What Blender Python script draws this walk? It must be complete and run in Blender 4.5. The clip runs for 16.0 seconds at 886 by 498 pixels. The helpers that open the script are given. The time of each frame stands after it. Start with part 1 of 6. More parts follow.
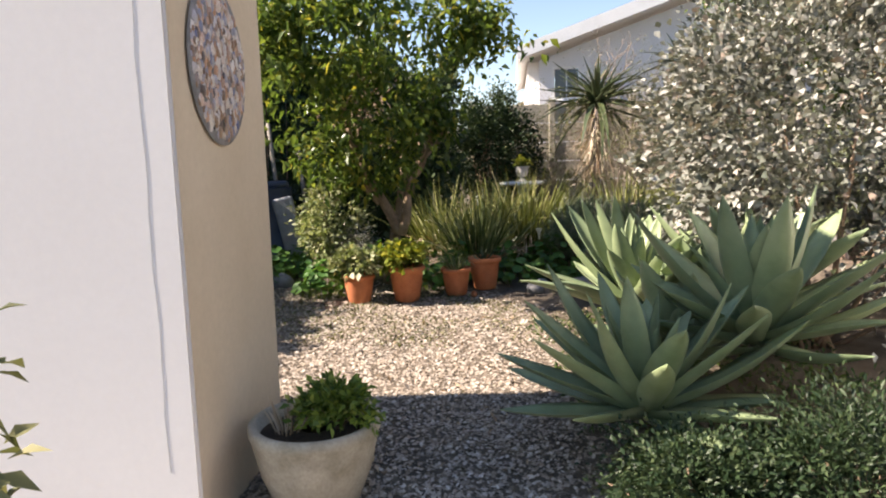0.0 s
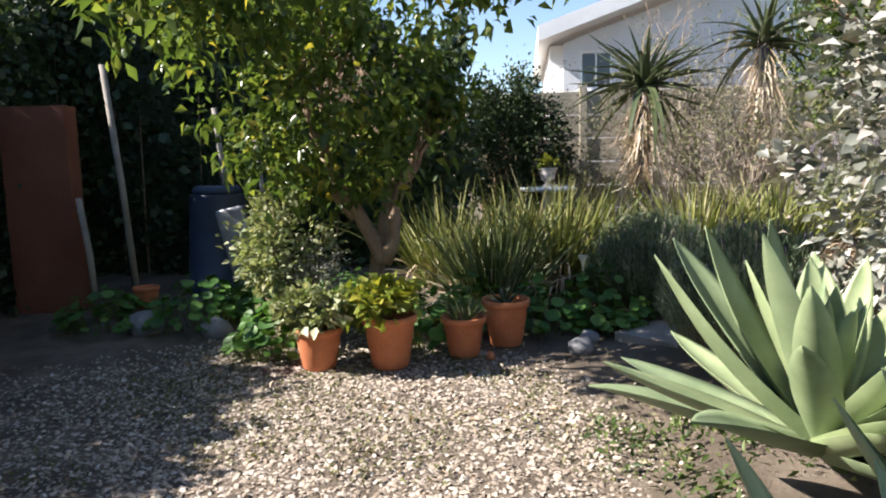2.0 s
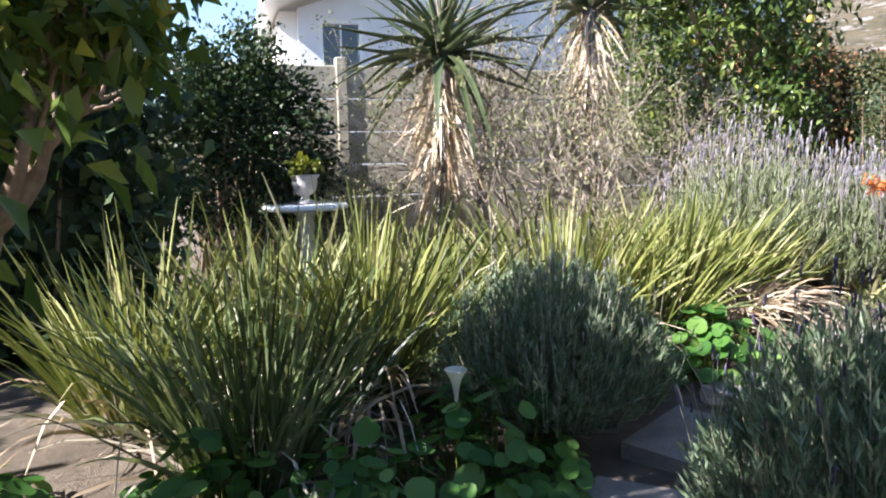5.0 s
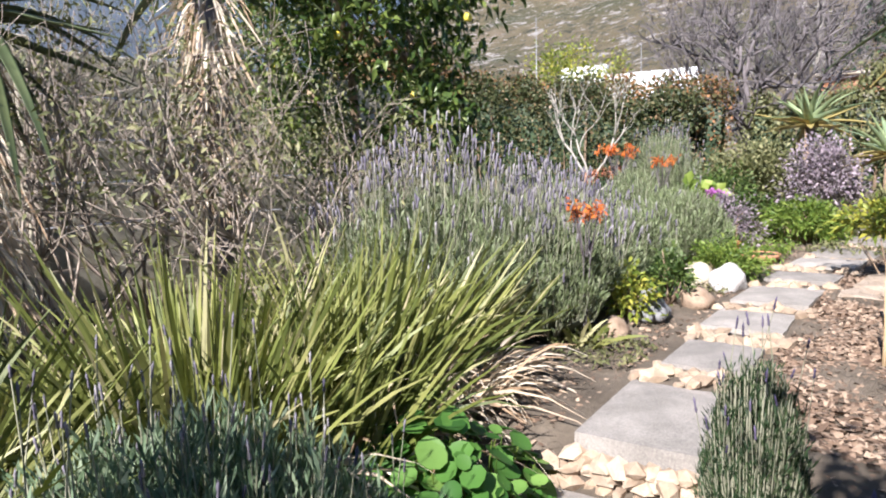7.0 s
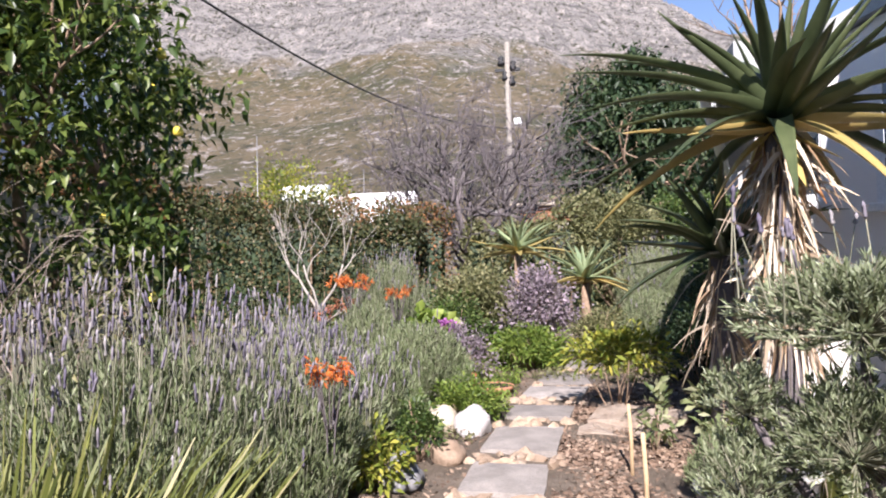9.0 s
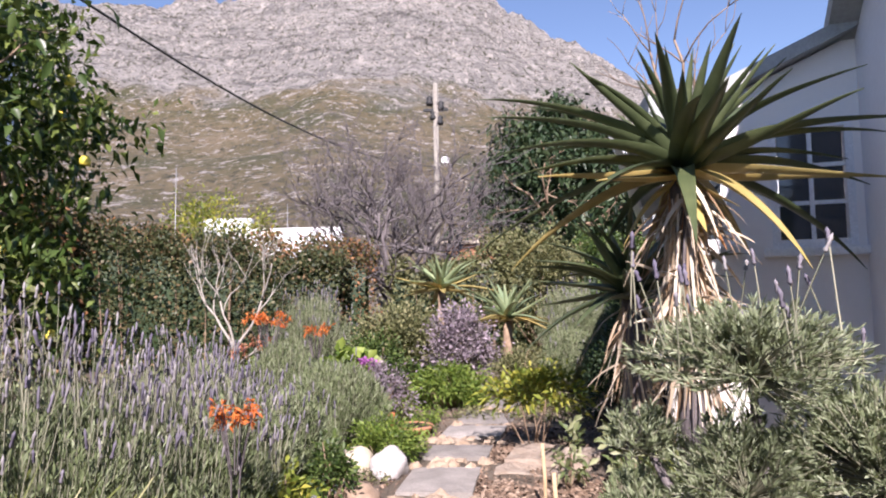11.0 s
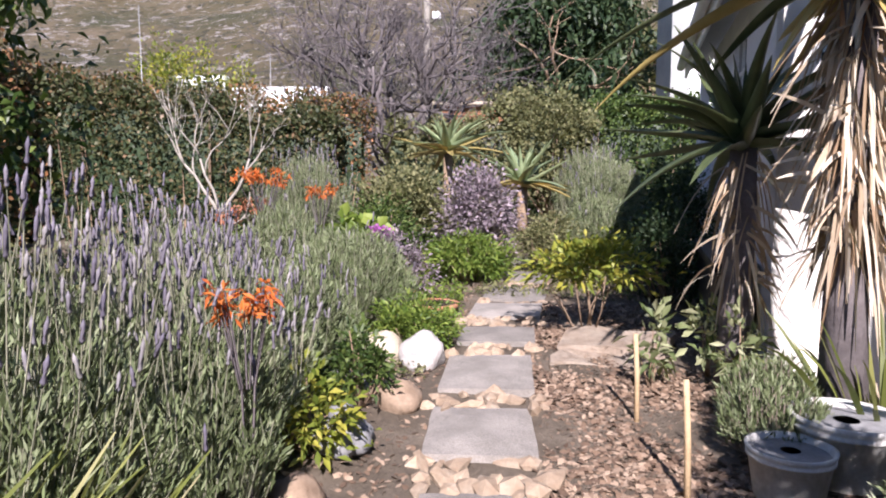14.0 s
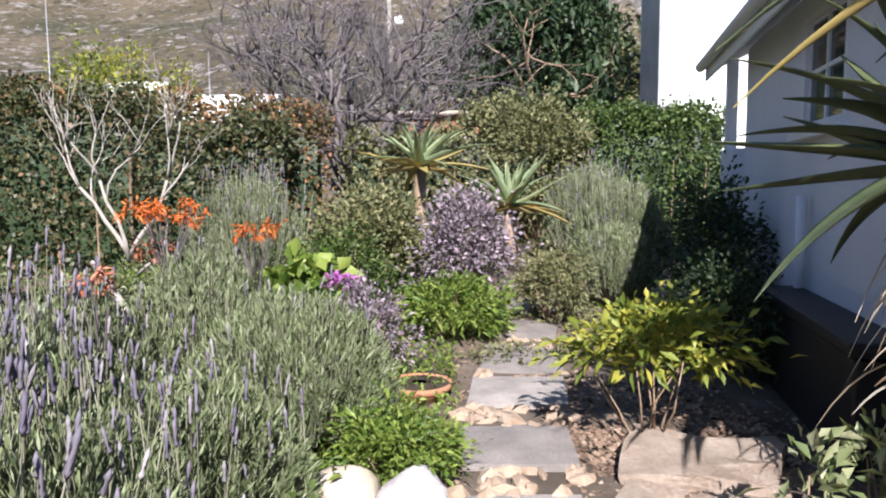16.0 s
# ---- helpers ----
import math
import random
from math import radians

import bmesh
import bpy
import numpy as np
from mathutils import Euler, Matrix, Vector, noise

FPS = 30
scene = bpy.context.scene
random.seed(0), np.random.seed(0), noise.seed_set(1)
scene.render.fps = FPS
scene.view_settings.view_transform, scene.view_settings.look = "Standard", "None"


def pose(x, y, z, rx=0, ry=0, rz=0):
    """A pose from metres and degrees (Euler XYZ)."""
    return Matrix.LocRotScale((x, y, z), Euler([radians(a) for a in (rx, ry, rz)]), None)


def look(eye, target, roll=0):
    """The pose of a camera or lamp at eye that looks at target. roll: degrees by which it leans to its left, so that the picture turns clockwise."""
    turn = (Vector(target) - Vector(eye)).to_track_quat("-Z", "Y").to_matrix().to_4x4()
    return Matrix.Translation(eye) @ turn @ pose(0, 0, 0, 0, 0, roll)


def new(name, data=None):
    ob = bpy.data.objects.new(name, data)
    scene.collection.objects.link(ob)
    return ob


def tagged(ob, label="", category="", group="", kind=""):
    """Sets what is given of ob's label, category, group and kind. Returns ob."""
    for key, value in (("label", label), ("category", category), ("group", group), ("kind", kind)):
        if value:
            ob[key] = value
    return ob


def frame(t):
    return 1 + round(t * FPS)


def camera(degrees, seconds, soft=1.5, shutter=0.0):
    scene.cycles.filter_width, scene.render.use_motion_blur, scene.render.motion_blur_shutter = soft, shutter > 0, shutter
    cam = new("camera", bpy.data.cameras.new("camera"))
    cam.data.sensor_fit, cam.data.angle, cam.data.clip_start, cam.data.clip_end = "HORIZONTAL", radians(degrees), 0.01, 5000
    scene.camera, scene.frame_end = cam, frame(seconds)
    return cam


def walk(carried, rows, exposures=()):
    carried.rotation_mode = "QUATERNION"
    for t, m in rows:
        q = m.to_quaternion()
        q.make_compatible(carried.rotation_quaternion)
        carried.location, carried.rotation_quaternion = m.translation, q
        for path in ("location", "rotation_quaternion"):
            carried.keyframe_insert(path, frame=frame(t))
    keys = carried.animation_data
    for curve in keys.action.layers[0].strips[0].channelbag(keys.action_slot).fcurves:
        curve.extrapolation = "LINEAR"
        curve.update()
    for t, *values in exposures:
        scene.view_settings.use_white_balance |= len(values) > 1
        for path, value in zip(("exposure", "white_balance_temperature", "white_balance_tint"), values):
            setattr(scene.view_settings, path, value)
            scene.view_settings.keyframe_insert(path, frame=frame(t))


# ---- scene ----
cam = camera(66.5, 16.0, soft=2.0)
METRES, EYE, TILT, LEAN, TURN = 11.2, 1.55, -7.5, 1.5, 0.0
ROWS = [
    (0.0, 0.0, 0.0, 0.0, -0.0, 0.0, 0.0),
    (0.5, 0.0029, 0.0589, 0.0069, -0.04, 0.05, 0.05),
    (1.0, 0.003, 0.111, 0.0122, 0.12, 0.22, -0.06),
    (1.5, 0.0049, 0.1657, 0.0187, 0.46, 0.28, -0.13),
    (2.0, 0.004, 0.2153, 0.0239, 0.67, 0.25, -0.33),
    (2.5, -0.0004, 0.2668, 0.0302, 0.71, 0.19, -0.4),
    (3.0, -0.0044, 0.3215, 0.0364, 0.42, 0.27, -0.44),
    (3.5, -0.0081, 0.3703, 0.0425, -3.43, 0.44, -0.02),
    (6.0, 0.041, 0.5804, 0.0787, -40.36, -0.98, 5.03),
    (6.5, 0.0661, 0.6122, 0.0839, -48.98, -1.34, 6.08),
    (7.0, 0.0923, 0.6348, 0.0882, -54.77, -1.74, 6.64),
    (7.5, 0.1187, 0.6541, 0.0953, -63.21, -1.13, 7.32),
    (8.0, 0.1368, 0.6619, 0.1004, -70.34, 0.09, 7.96),
    (8.5, 0.1457, 0.6647, 0.1062, -74.14, 2.93, 8.12),
    (9.0, 0.1474, 0.6652, 0.1094, -78.2, 4.71, 8.35),
    (9.5, 0.147, 0.6623, 0.1112, -81.05, 6.07, 8.49),
    (10.0, 0.147, 0.6591, 0.1129, -83.44, 7.24, 8.46),
    (12.5, 0.1684, 0.6639, 0.1014, -87.11, 4.0, 7.95),
    (13.0, 0.1912, 0.6799, 0.1023, -86.8, 0.11, 7.69),
    (13.5, 0.2125, 0.6931, 0.1055, -86.49, -2.53, 7.63),
    (14.0, 0.2416, 0.7057, 0.1089, -86.25, -4.2, 7.58),
    (14.5, 0.2737, 0.716, 0.1129, -86.33, -4.61, 7.69),
    (15.0, 0.3046, 0.7216, 0.1185, -87.98, -4.66, 7.87),
    (15.5, 0.3461, 0.7229, 0.1222, -89.17, -4.15, 7.97),
    (16.0, 0.3812, 0.7266, 0.1251, -89.68, -3.67, 7.88),
]
EXPOSURE = [(0.0, 1.63, 7200, 18), (2.0, 1.58, 6500, 14), (3.0, 1.75, 6150, 14), (3.7, 2.1, 6050, 18), (6.0, 1.88, 6050, 14), (7.0, 1.52, 6050, 15), (9.0, 1.29, 6200, 22), (12.5, 1.18, 6250, 27), (14.5, 1.15, 6100, 22), (16.0, 1.22, 6050, 18)]
walk(cam, [(t, pose(0, 0, EYE, TILT, LEAN, TURN) @ pose(METRES * x, METRES * y, METRES * z, 90 + pitch, roll, yaw)) for t, x, y, z, yaw, pitch, roll in ROWS], EXPOSURE)

# ---- world and sun ----
world = bpy.data.worlds.new("sky")
scene.world = world
world.use_nodes = True
wn = world.node_tree.nodes
sky = wn.new("ShaderNodeTexSky")
sky.sky_type, sky.sun_disc = "NISHITA", False
SUN_X, SUN_Y, SUN_EL = -0.997, -0.07, 39.0
sky.sun_elevation, sky.sun_rotation = radians(SUN_EL), math.atan2(SUN_X, SUN_Y)
sky.air_density, sky.dust_density, sky.ozone_density, sky.altitude = 1.0, 0.1, 1.7, 500
wn["Background"].inputs["Strength"].default_value = 0.078
world.node_tree.links.new(sky.outputs[0], wn["Background"].inputs[0])
sun = new("sun", bpy.data.lights.new("sun", "SUN"))
sun.data.energy, sun.data.angle, sun.data.color = 5.0, radians(0.6), (1.0, 0.95, 0.87)
SUN_DIR = Vector((SUN_X, SUN_Y, 0)).normalized() * math.cos(radians(SUN_EL)) + Vector((0, 0, math.sin(radians(SUN_EL))))
sun.matrix_world = look((0, 0, 30), Vector((0, 0, 30)) - SUN_DIR)

# ---- tools ----
rng = np.random.default_rng(7)


LOOSE = {"stem_mass", "stalk_mass", "flower_mass", "leaf_mass", "dry_leaf_mass", "shard_mass"}


def tri_mesh(name, v, f):
    """A mesh out of arrays of corners and triangles."""
    v, f = np.asarray(v, np.float32), np.asarray(f, np.int32)
    me = bpy.data.meshes.new(name)
    me.vertices.add(len(v))
    me.vertices.foreach_set("co", v.ravel())
    me.loops.add(f.size)
    me.loops.foreach_set("vertex_index", f.ravel())
    me.polygons.add(len(f))
    me.polygons.foreach_set("loop_start", np.arange(0, f.size, f.shape[1], dtype=np.int32))
    me.update(calc_edges=True)
    return me


def merge(*chunks):
    vs, fs, n = [], [], 0
    for v, f in chunks:
        if len(v):
            vs.append(v), fs.append(np.asarray(f) + n)
            n += len(v)
    return np.concatenate(vs), np.concatenate(fs)


def part(name, shape, material, parent, label="", smooth=True):
    """Links a bmesh, a mesh or arrays as one mesh object under a thing or a part."""
    if isinstance(shape, bmesh.types.BMesh):
        me = bpy.data.meshes.new(name)
        shape.to_mesh(me)
        shape.free()
    elif isinstance(shape, bpy.types.Mesh):
        me = shape
    else:
        me = tri_mesh(name, *shape)
    if not me.materials:
        me.materials.append(material)
    if smooth:
        me.polygons.foreach_set("use_smooth", np.ones(len(me.polygons), bool))
    ob = new(name, me)
    ob.parent = parent
    if name in LOOSE:
        ob["kind"] = "stuff"
    return tagged(ob, label)


def thing(name, label, category, x, y, z, group="", kind="", rz=0.0):
    ob = new(name)
    ob.empty_display_size = 0.1
    ob.matrix_basis = pose(x, y, z, 0, 0, rz)
    return tagged(ob, label, category, group, kind)


def unit(a):
    return a / np.maximum(np.linalg.norm(a, axis=-1, keepdims=True), 1e-9)


def rand_dirs(n, up=0.0):
    d = rng.normal(size=(n, 3))
    d[:, 2] += up
    return unit(d)


def leaves(p, d, length, width, droop=0.25, fold=0.25):
    """Folded leaves with a pointed tip: base points p, directions d."""
    n = len(p)
    length, width = np.broadcast_to(length, n)[:, None], np.broadcast_to(width, n)[:, None]
    side = unit(np.cross(d, rand_dirs(n, 1.2)))
    nor = np.cross(side, d)
    tip = p + d * length - np.array([0, 0, 1.0]) * droop * length
    mid = p + d * length * 0.5 - np.array([0, 0, 1.0]) * droop * 0.2 * length
    l, r = mid + side * width / 2 + nor * fold * width, mid - side * width / 2 + nor * fold * width
    v = np.stack([p, l, mid, r, tip], 1).reshape(-1, 3)
    f = np.array([[0, 2, 1], [0, 3, 2], [1, 2, 4], [2, 3, 4]])
    return v, (np.arange(n)[:, None, None] * 5 + f).reshape(-1, 3)


def needles(p, d, length, width):
    """Narrow flat leaves: kites of two triangles."""
    n = len(p)
    length, width = np.broadcast_to(length, n)[:, None], np.broadcast_to(width, n)[:, None]
    side = unit(np.cross(d, rand_dirs(n)))
    mid = p + d * length * 0.55
    v = np.stack([p, mid + side * width / 2, p + d * length, mid - side * width / 2], 1).reshape(-1, 3)
    return v, (np.arange(n)[:, None, None] * 4 + np.array([[0, 2, 1], [0, 3, 2]])).reshape(-1, 3)


def blades(p, d, length, width, bend=0.5, segs=5, taper=0.9):
    """Long strap-shaped leaves that bend over."""
    n = len(p)
    length, width, bend = (np.broadcast_to(a, n)[:, None] for a in (length, width, bend))
    side = unit(np.cross(d, rand_dirs(n)))
    rows = []
    for k in range(segs + 1):
        s = k / segs
        c = p + d * length * s - np.array([0, 0, 1.0]) * bend * length * s ** 2.4
        w = width * (0.65 + 0.7 * s - 1.35 * taper * s ** 2.2) * 0.5
        rows += [c - side * w, c + side * w]
    v = np.stack(rows, 1).reshape(-1, 3)
    f = []
    for k in range(segs):
        a = 2 * k
        f += [[a, a + 1, a + 3], [a, a + 3, a + 2]]
    return v, (np.arange(n)[:, None, None] * (2 * segs + 2) + np.array(f)).reshape(-1, 3)


def sticks(a, b, r0, r1):
    """Three-sided rods from a to b."""
    n = len(a)
    r0, r1 = np.broadcast_to(r0, n)[:, None], np.broadcast_to(r1, n)[:, None]
    d = unit(b - a)
    s = unit(np.cross(d, rand_dirs(n)))
    t = np.cross(d, s)
    rows = []
    for c, r in ((a, r0), (b, r1)):
        for k in range(3):
            w = 2 * math.pi * k / 3
            rows.append(c + r * (s * math.cos(w) + t * math.sin(w)))
    v = np.stack(rows, 1).reshape(-1, 3)
    f = []
    for k in range(3):
        j = (k + 1) % 3
        f += [[k, j, 3 + j], [k, 3 + j, 3 + k]]
    return v, (np.arange(n)[:, None, None] * 6 + np.array(f)).reshape(-1, 3)


def spindles(p, d, length, r):
    """Slim flower heads along d, in two swellings."""
    n = len(p)
    length, r = np.broadcast_to(length, n)[:, None], np.broadcast_to(r, n)[:, None]
    s = unit(np.cross(d, rand_dirs(n)))
    t = np.cross(d, s)
    rows = [p]
    for h, q in ((0.18, 1.0), (0.5, 0.7), (0.72, 0.95)):
        for k in range(4):
            w = math.pi / 2 * k + h * 3
            rows.append(p + d * length * h + r * q * (s * math.cos(w) + t * math.sin(w)))
    rows.append(p + d * length)
    v = np.stack(rows, 1).reshape(-1, 3)
    f = []
    for k in range(4):
        j = (k + 1) % 4
        f += [[0, 1 + j, 1 + k], [9 + k, 9 + j, 13]]
        for b in (1, 5):
            f += [[b + k, b + j, b + 4 + j], [b + k, b + 4 + j, b + 4 + k]]
    return v, (np.arange(n)[:, None, None] * 14 + np.array(f)).reshape(-1, 3)


def tube(points, radii, sides=8):
    """A bent tapering pipe through points."""
    pts, n = np.asarray(points, float), len(points)
    tang = unit(np.gradient(pts, axis=0))
    ref = np.array([0.31, 0.9, 0.2])
    s = unit(np.cross(tang, ref))
    t = np.cross(tang, s)
    v, f = [], []
    for k in range(n):
        for j in range(sides):
            w = 2 * math.pi * j / sides
            v.append(pts[k] + radii[k] * (s[k] * math.cos(w) + t[k] * math.sin(w)))
    for k in range(n - 1):
        for j in range(sides):
            i = (j + 1) % sides
            a, b, c, e = k * sides + j, k * sides + i, (k + 1) * sides + i, (k + 1) * sides + j
            f += [[a, b, c], [a, c, e]]
    v += [pts[0], pts[-1]]
    for j in range(sides):
        i = (j + 1) % sides
        f += [[n * sides, i, j], [n * sides + 1, (n - 1) * sides + j, (n - 1) * sides + i]]
    return np.array(v), np.array(f)


def branching(start, direction, length, radius, depth, spread=0.6, kids=3, lift=0.15, shrink=0.7, out=None, tips=None, bendy=0.18, slim=0.55):
    """Limbs that fork depth times; returns the pipes, and the twig ends with their directions."""
    out, tips = ([] if out is None else out), ([] if tips is None else tips)
    p, d = np.array(start, float), unit(np.array(direction, float))
    pts, rad, steps = [p], [radius], 4 if depth > 1 else 3
    for k in range(steps):
        d = unit(d + rng.normal(size=3) * bendy + np.array([0, 0, lift * 0.4]))
        p = p + d * length / steps
        pts.append(p), rad.append(radius * (1 - 0.45 * (k + 1) / steps))
    out.append(tube(pts, rad, 7 if radius > 0.03 else (4 if radius > 0.008 else 3)))
    if depth == 0:
        tips.append((p, d))
        return out, tips
    for k in range(kids):
        e = unit(d + rng.normal(size=3) * spread + np.array([0, 0, lift]))
        at = pts[-1] if k == 0 or rng.random() < 0.5 else pts[-2]
        branching(at, e, length * shrink * rng.uniform(0.75, 1.2), radius * slim * rng.uniform(0.8, 1.1), depth - 1, spread, kids, lift, shrink, out, tips, bendy, slim)
    return out, tips


def clumped(centre, radii, n, clumps, spread=0.22, inner=0.55, flat=-1.0):
    """Points in leaf clumps spread over a lumpy ellipsoid, and the ways outward."""
    c = rand_dirs(clumps, 0.15)
    c = c[c[:, 2] > flat]
    c = c * rng.uniform(inner, 1.0, (len(c), 1)) * (1 + 0.16 * np.sin(7 * c[:, :1] + 3 * c[:, 1:2] + 5 * c[:, 2:]))
    pick = rng.integers(0, len(c), n)
    q = c[pick] + rng.normal(size=(n, 3)) * spread * rng.uniform(0.5, 1.2, (len(c), 1))[pick]
    return q * np.array(radii) + np.array(centre), unit(q * 0.9 + rand_dirs(n) * 0.8 + np.array([0, 0, 0.25]))


def box(bm, x0, x1, y0, y1, z0, z1, m=None):
    r = bmesh.ops.create_cube(bm, size=1.0)
    t = Matrix.Translation(((x0 + x1) / 2, (y0 + y1) / 2, (z0 + z1) / 2)) @ Matrix.Diagonal((x1 - x0, y1 - y0, z1 - z0, 1))
    bmesh.ops.transform(bm, matrix=(m @ t) if m else t, verts=r["verts"])
    return r["verts"]


def soft_box(x0, x1, y0, y1, z0, z1, bevel=0.01, segs=2):
    bm = bmesh.new()
    box(bm, x0, x1, y0, y1, z0, z1)
    bmesh.ops.bevel(bm, geom=bm.edges[:], offset=bevel, segments=segs, affect="EDGES", profile=0.6)
    return bm


def lathe(profile, sides=32):
    """A turned body from (radius, height) rows."""
    v, f = [], []
    for r, z in profile:
        for k in range(sides):
            w = 2 * math.pi * k / sides
            v.append((r * math.cos(w), r * math.sin(w), z))
    for i in range(len(profile) - 1):
        for k in range(sides):
            j = (k + 1) % sides
            a, b, c, d = i * sides + k, i * sides + j, (i + 1) * sides + j, (i + 1) * sides + k
            f += [[a, b, c], [a, c, d]]
    return np.array(v), np.array(f)


def lump(rx, ry, rz, rough=0.18, seed=0, detail=2):
    """A worn stone."""
    bm = bmesh.new()
    bmesh.ops.create_icosphere(bm, subdivisions=detail, radius=1)
    for v in bm.verts:
        k = 1 + rough * noise.noise(v.co * 1.3 + Vector((seed * 3.1, seed, 0))) * 2 + rough * 0.5 * noise.noise(v.co * 3 + Vector((seed, 0, 9)))
        v.co = Vector((v.co.x * rx * k, v.co.y * ry * k, max(v.co.z, -0.6) * rz * k))
    return bm


# ---- materials ----
def nodes(name):
    m = bpy.data.materials.new(name)
    m.use_nodes = True
    return m, m.node_tree.nodes, m.node_tree.links, m.node_tree.nodes["Principled BSDF"]


def ramp(n, links, source, stops):
    r = n.new("ShaderNodeValToRGB")
    while len(r.color_ramp.elements) < len(stops):
        r.color_ramp.elements.new(0.5)
    for e, (pos, col) in zip(r.color_ramp.elements, stops):
        e.position, e.color = pos, (*col, 1)
    links.new(source, r.inputs[0])
    return r.outputs[0]


def noise_tex(n, links, scale, detail=6, rough=0.6, coords="Object"):
    c, t = n.new("ShaderNodeTexCoord"), n.new("ShaderNodeTexNoise")
    t.inputs["Scale"].default_value, t.inputs["Detail"].default_value, t.inputs["Roughness"].default_value = scale, detail, rough
    links.new(c.outputs[coords], t.inputs["Vector"])
    return t.outputs["Fac"]


def mix(n, links, a, b, fac, mode="MIX"):
    x = n.new("ShaderNodeMix")
    x.data_type, x.blend_type = "RGBA", mode
    for sock, val in ((x.inputs[0], fac), (x.inputs[6], a), (x.inputs[7], b)):
        if isinstance(val, (int, float)):
            sock.default_value = val
        elif isinstance(val, tuple):
            sock.default_value = (*val, 1)
        else:
            links.new(val, sock)
    return x.outputs[2]


def bump(n, links, bsdf, height, strength=0.4, distance=0.01):
    b = n.new("ShaderNodeBump")
    b.inputs["Strength"].default_value, b.inputs["Distance"].default_value = strength, distance
    links.new(height, b.inputs["Height"])
    links.new(b.outputs[0], bsdf.inputs["Normal"])


def leaf_material(name, stops, rough=0.5, through_light=0.3, patch=3.0):
    """Leaves that differ one from the other, lit from behind in part."""
    m, n, links, b = nodes(name)
    g = n.new("ShaderNodeNewGeometry")
    col = ramp(n, links, g.outputs["Random Per Island"], stops)
    spots = ramp(n, links, noise_tex(n, links, patch, 4), [(0.3, (0.72, 0.72, 0.66)), (0.7, (1.12, 1.1, 1.05))])
    col = mix(n, links, col, spots, 1.0, "MULTIPLY")
    links.new(col, b.inputs["Base Color"])
    b.inputs["Roughness"].default_value = rough
    b.inputs["Specular IOR Level"].default_value = 0.35
    t, s = n.new("ShaderNodeBsdfTranslucent"), n.new("ShaderNodeMixShader")
    links.new(mix(n, links, col, (1.0, 1.0, 0.55), 1.0, "MULTIPLY"), t.inputs["Color"])
    s.inputs[0].default_value = through_light
    links.new(b.outputs[0], s.inputs[1]), links.new(t.outputs[0], s.inputs[2])
    links.new(s.outputs[0], n["Material Output"].inputs["Surface"])
    return m


def surface(name, stops, scale=4.0, rough=0.8, relief=0.4, fine=60.0, depth=0.01, metal=0.0, vary=False, grainy=1.0):
    """Mineral or wooden surfaces: stains at one scale, grain at another."""
    m, n, links, b = nodes(name)
    big, small = noise_tex(n, links, scale, 6), noise_tex(n, links, fine, 8, 0.7)
    col = ramp(n, links, big, stops)
    grain = ramp(n, links, small, [(0.3, (1 - 0.2 * grainy,) * 3), (0.7, (1 + 0.12 * grainy,) * 3)])
    col = mix(n, links, col, grain, 1.0, "MULTIPLY")
    if vary:
        o = n.new("ShaderNodeObjectInfo")
        col = mix(n, links, col, ramp(n, links, o.outputs["Random"], [(0.0, (0.72, 0.7, 0.68)), (1.0, (1.15, 1.12, 1.08))]), 1.0, "MULTIPLY")
    links.new(col, b.inputs["Base Color"])
    b.inputs["Roughness"].default_value, b.inputs["Metallic"].default_value = rough, metal
    b.inputs["Specular IOR Level"].default_value = 0.3
    bump(n, links, b, small, relief, depth)
    return m


def island_surface(name, stops, rough=0.85):
    """Loose bits, each with its own tone."""
    m, n, links, b = nodes(name)
    g = n.new("ShaderNodeNewGeometry")
    col = ramp(n, links, g.outputs["Random Per Island"], stops)
    grain = ramp(n, links, noise_tex(n, links, 90, 4), [(0.3, (0.75, 0.75, 0.75)), (0.7, (1.1, 1.1, 1.1))])
    links.new(mix(n, links, col, grain, 1.0, "MULTIPLY"), b.inputs["Base Color"])
    b.inputs["Roughness"].default_value = rough
    return m


M = {}
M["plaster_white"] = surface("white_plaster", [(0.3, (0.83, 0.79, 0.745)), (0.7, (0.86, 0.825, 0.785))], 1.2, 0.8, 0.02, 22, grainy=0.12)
# darker than the white plaster: the return side's shade is in this colour
M["plaster_cream_shaded"] = surface("shaded_cream_plaster", [(0.3, (0.54, 0.45, 0.33)), (0.7, (0.61, 0.52, 0.40))], 1.8, 0.85, 0.05, 30, grainy=0.3)
# white plaster with shade put into its colour, for walls away from the sun
M["plaster_shaded"] = surface("shaded_house_plaster", [(0.3, (0.66, 0.66, 0.68)), (0.7, (0.76, 0.76, 0.78))], 1.2, 0.85, 0.1, 25, grainy=0.25)
M["plaster_rust"] = surface("rust_plaster", [(0.3, (0.15, 0.055, 0.032)), (0.7, (0.21, 0.085, 0.05))], 2, 0.9, 0.3, 40)
M["white_paint"] = surface("white_paint", [(0.3, (0.76, 0.76, 0.75)), (0.7, (0.84, 0.84, 0.83))], 3, 0.45, 0.1, 50)
M["roof"] = surface("grey_roof", [(0.3, (0.3, 0.31, 0.3)), (0.7, (0.42, 0.42, 0.4))], 2, 0.7, 0.3, 30)
M["terracotta"] = surface("terracotta", [(0.3, (0.46, 0.145, 0.06)), (0.7, (0.58, 0.22, 0.10))], 6, 0.8, 0.25, 70)
M["concrete"] = surface("cast_concrete", [(0.3, (0.30, 0.27, 0.20)), (0.7, (0.46, 0.42, 0.34))], 7, 0.9, 0.5, 60)
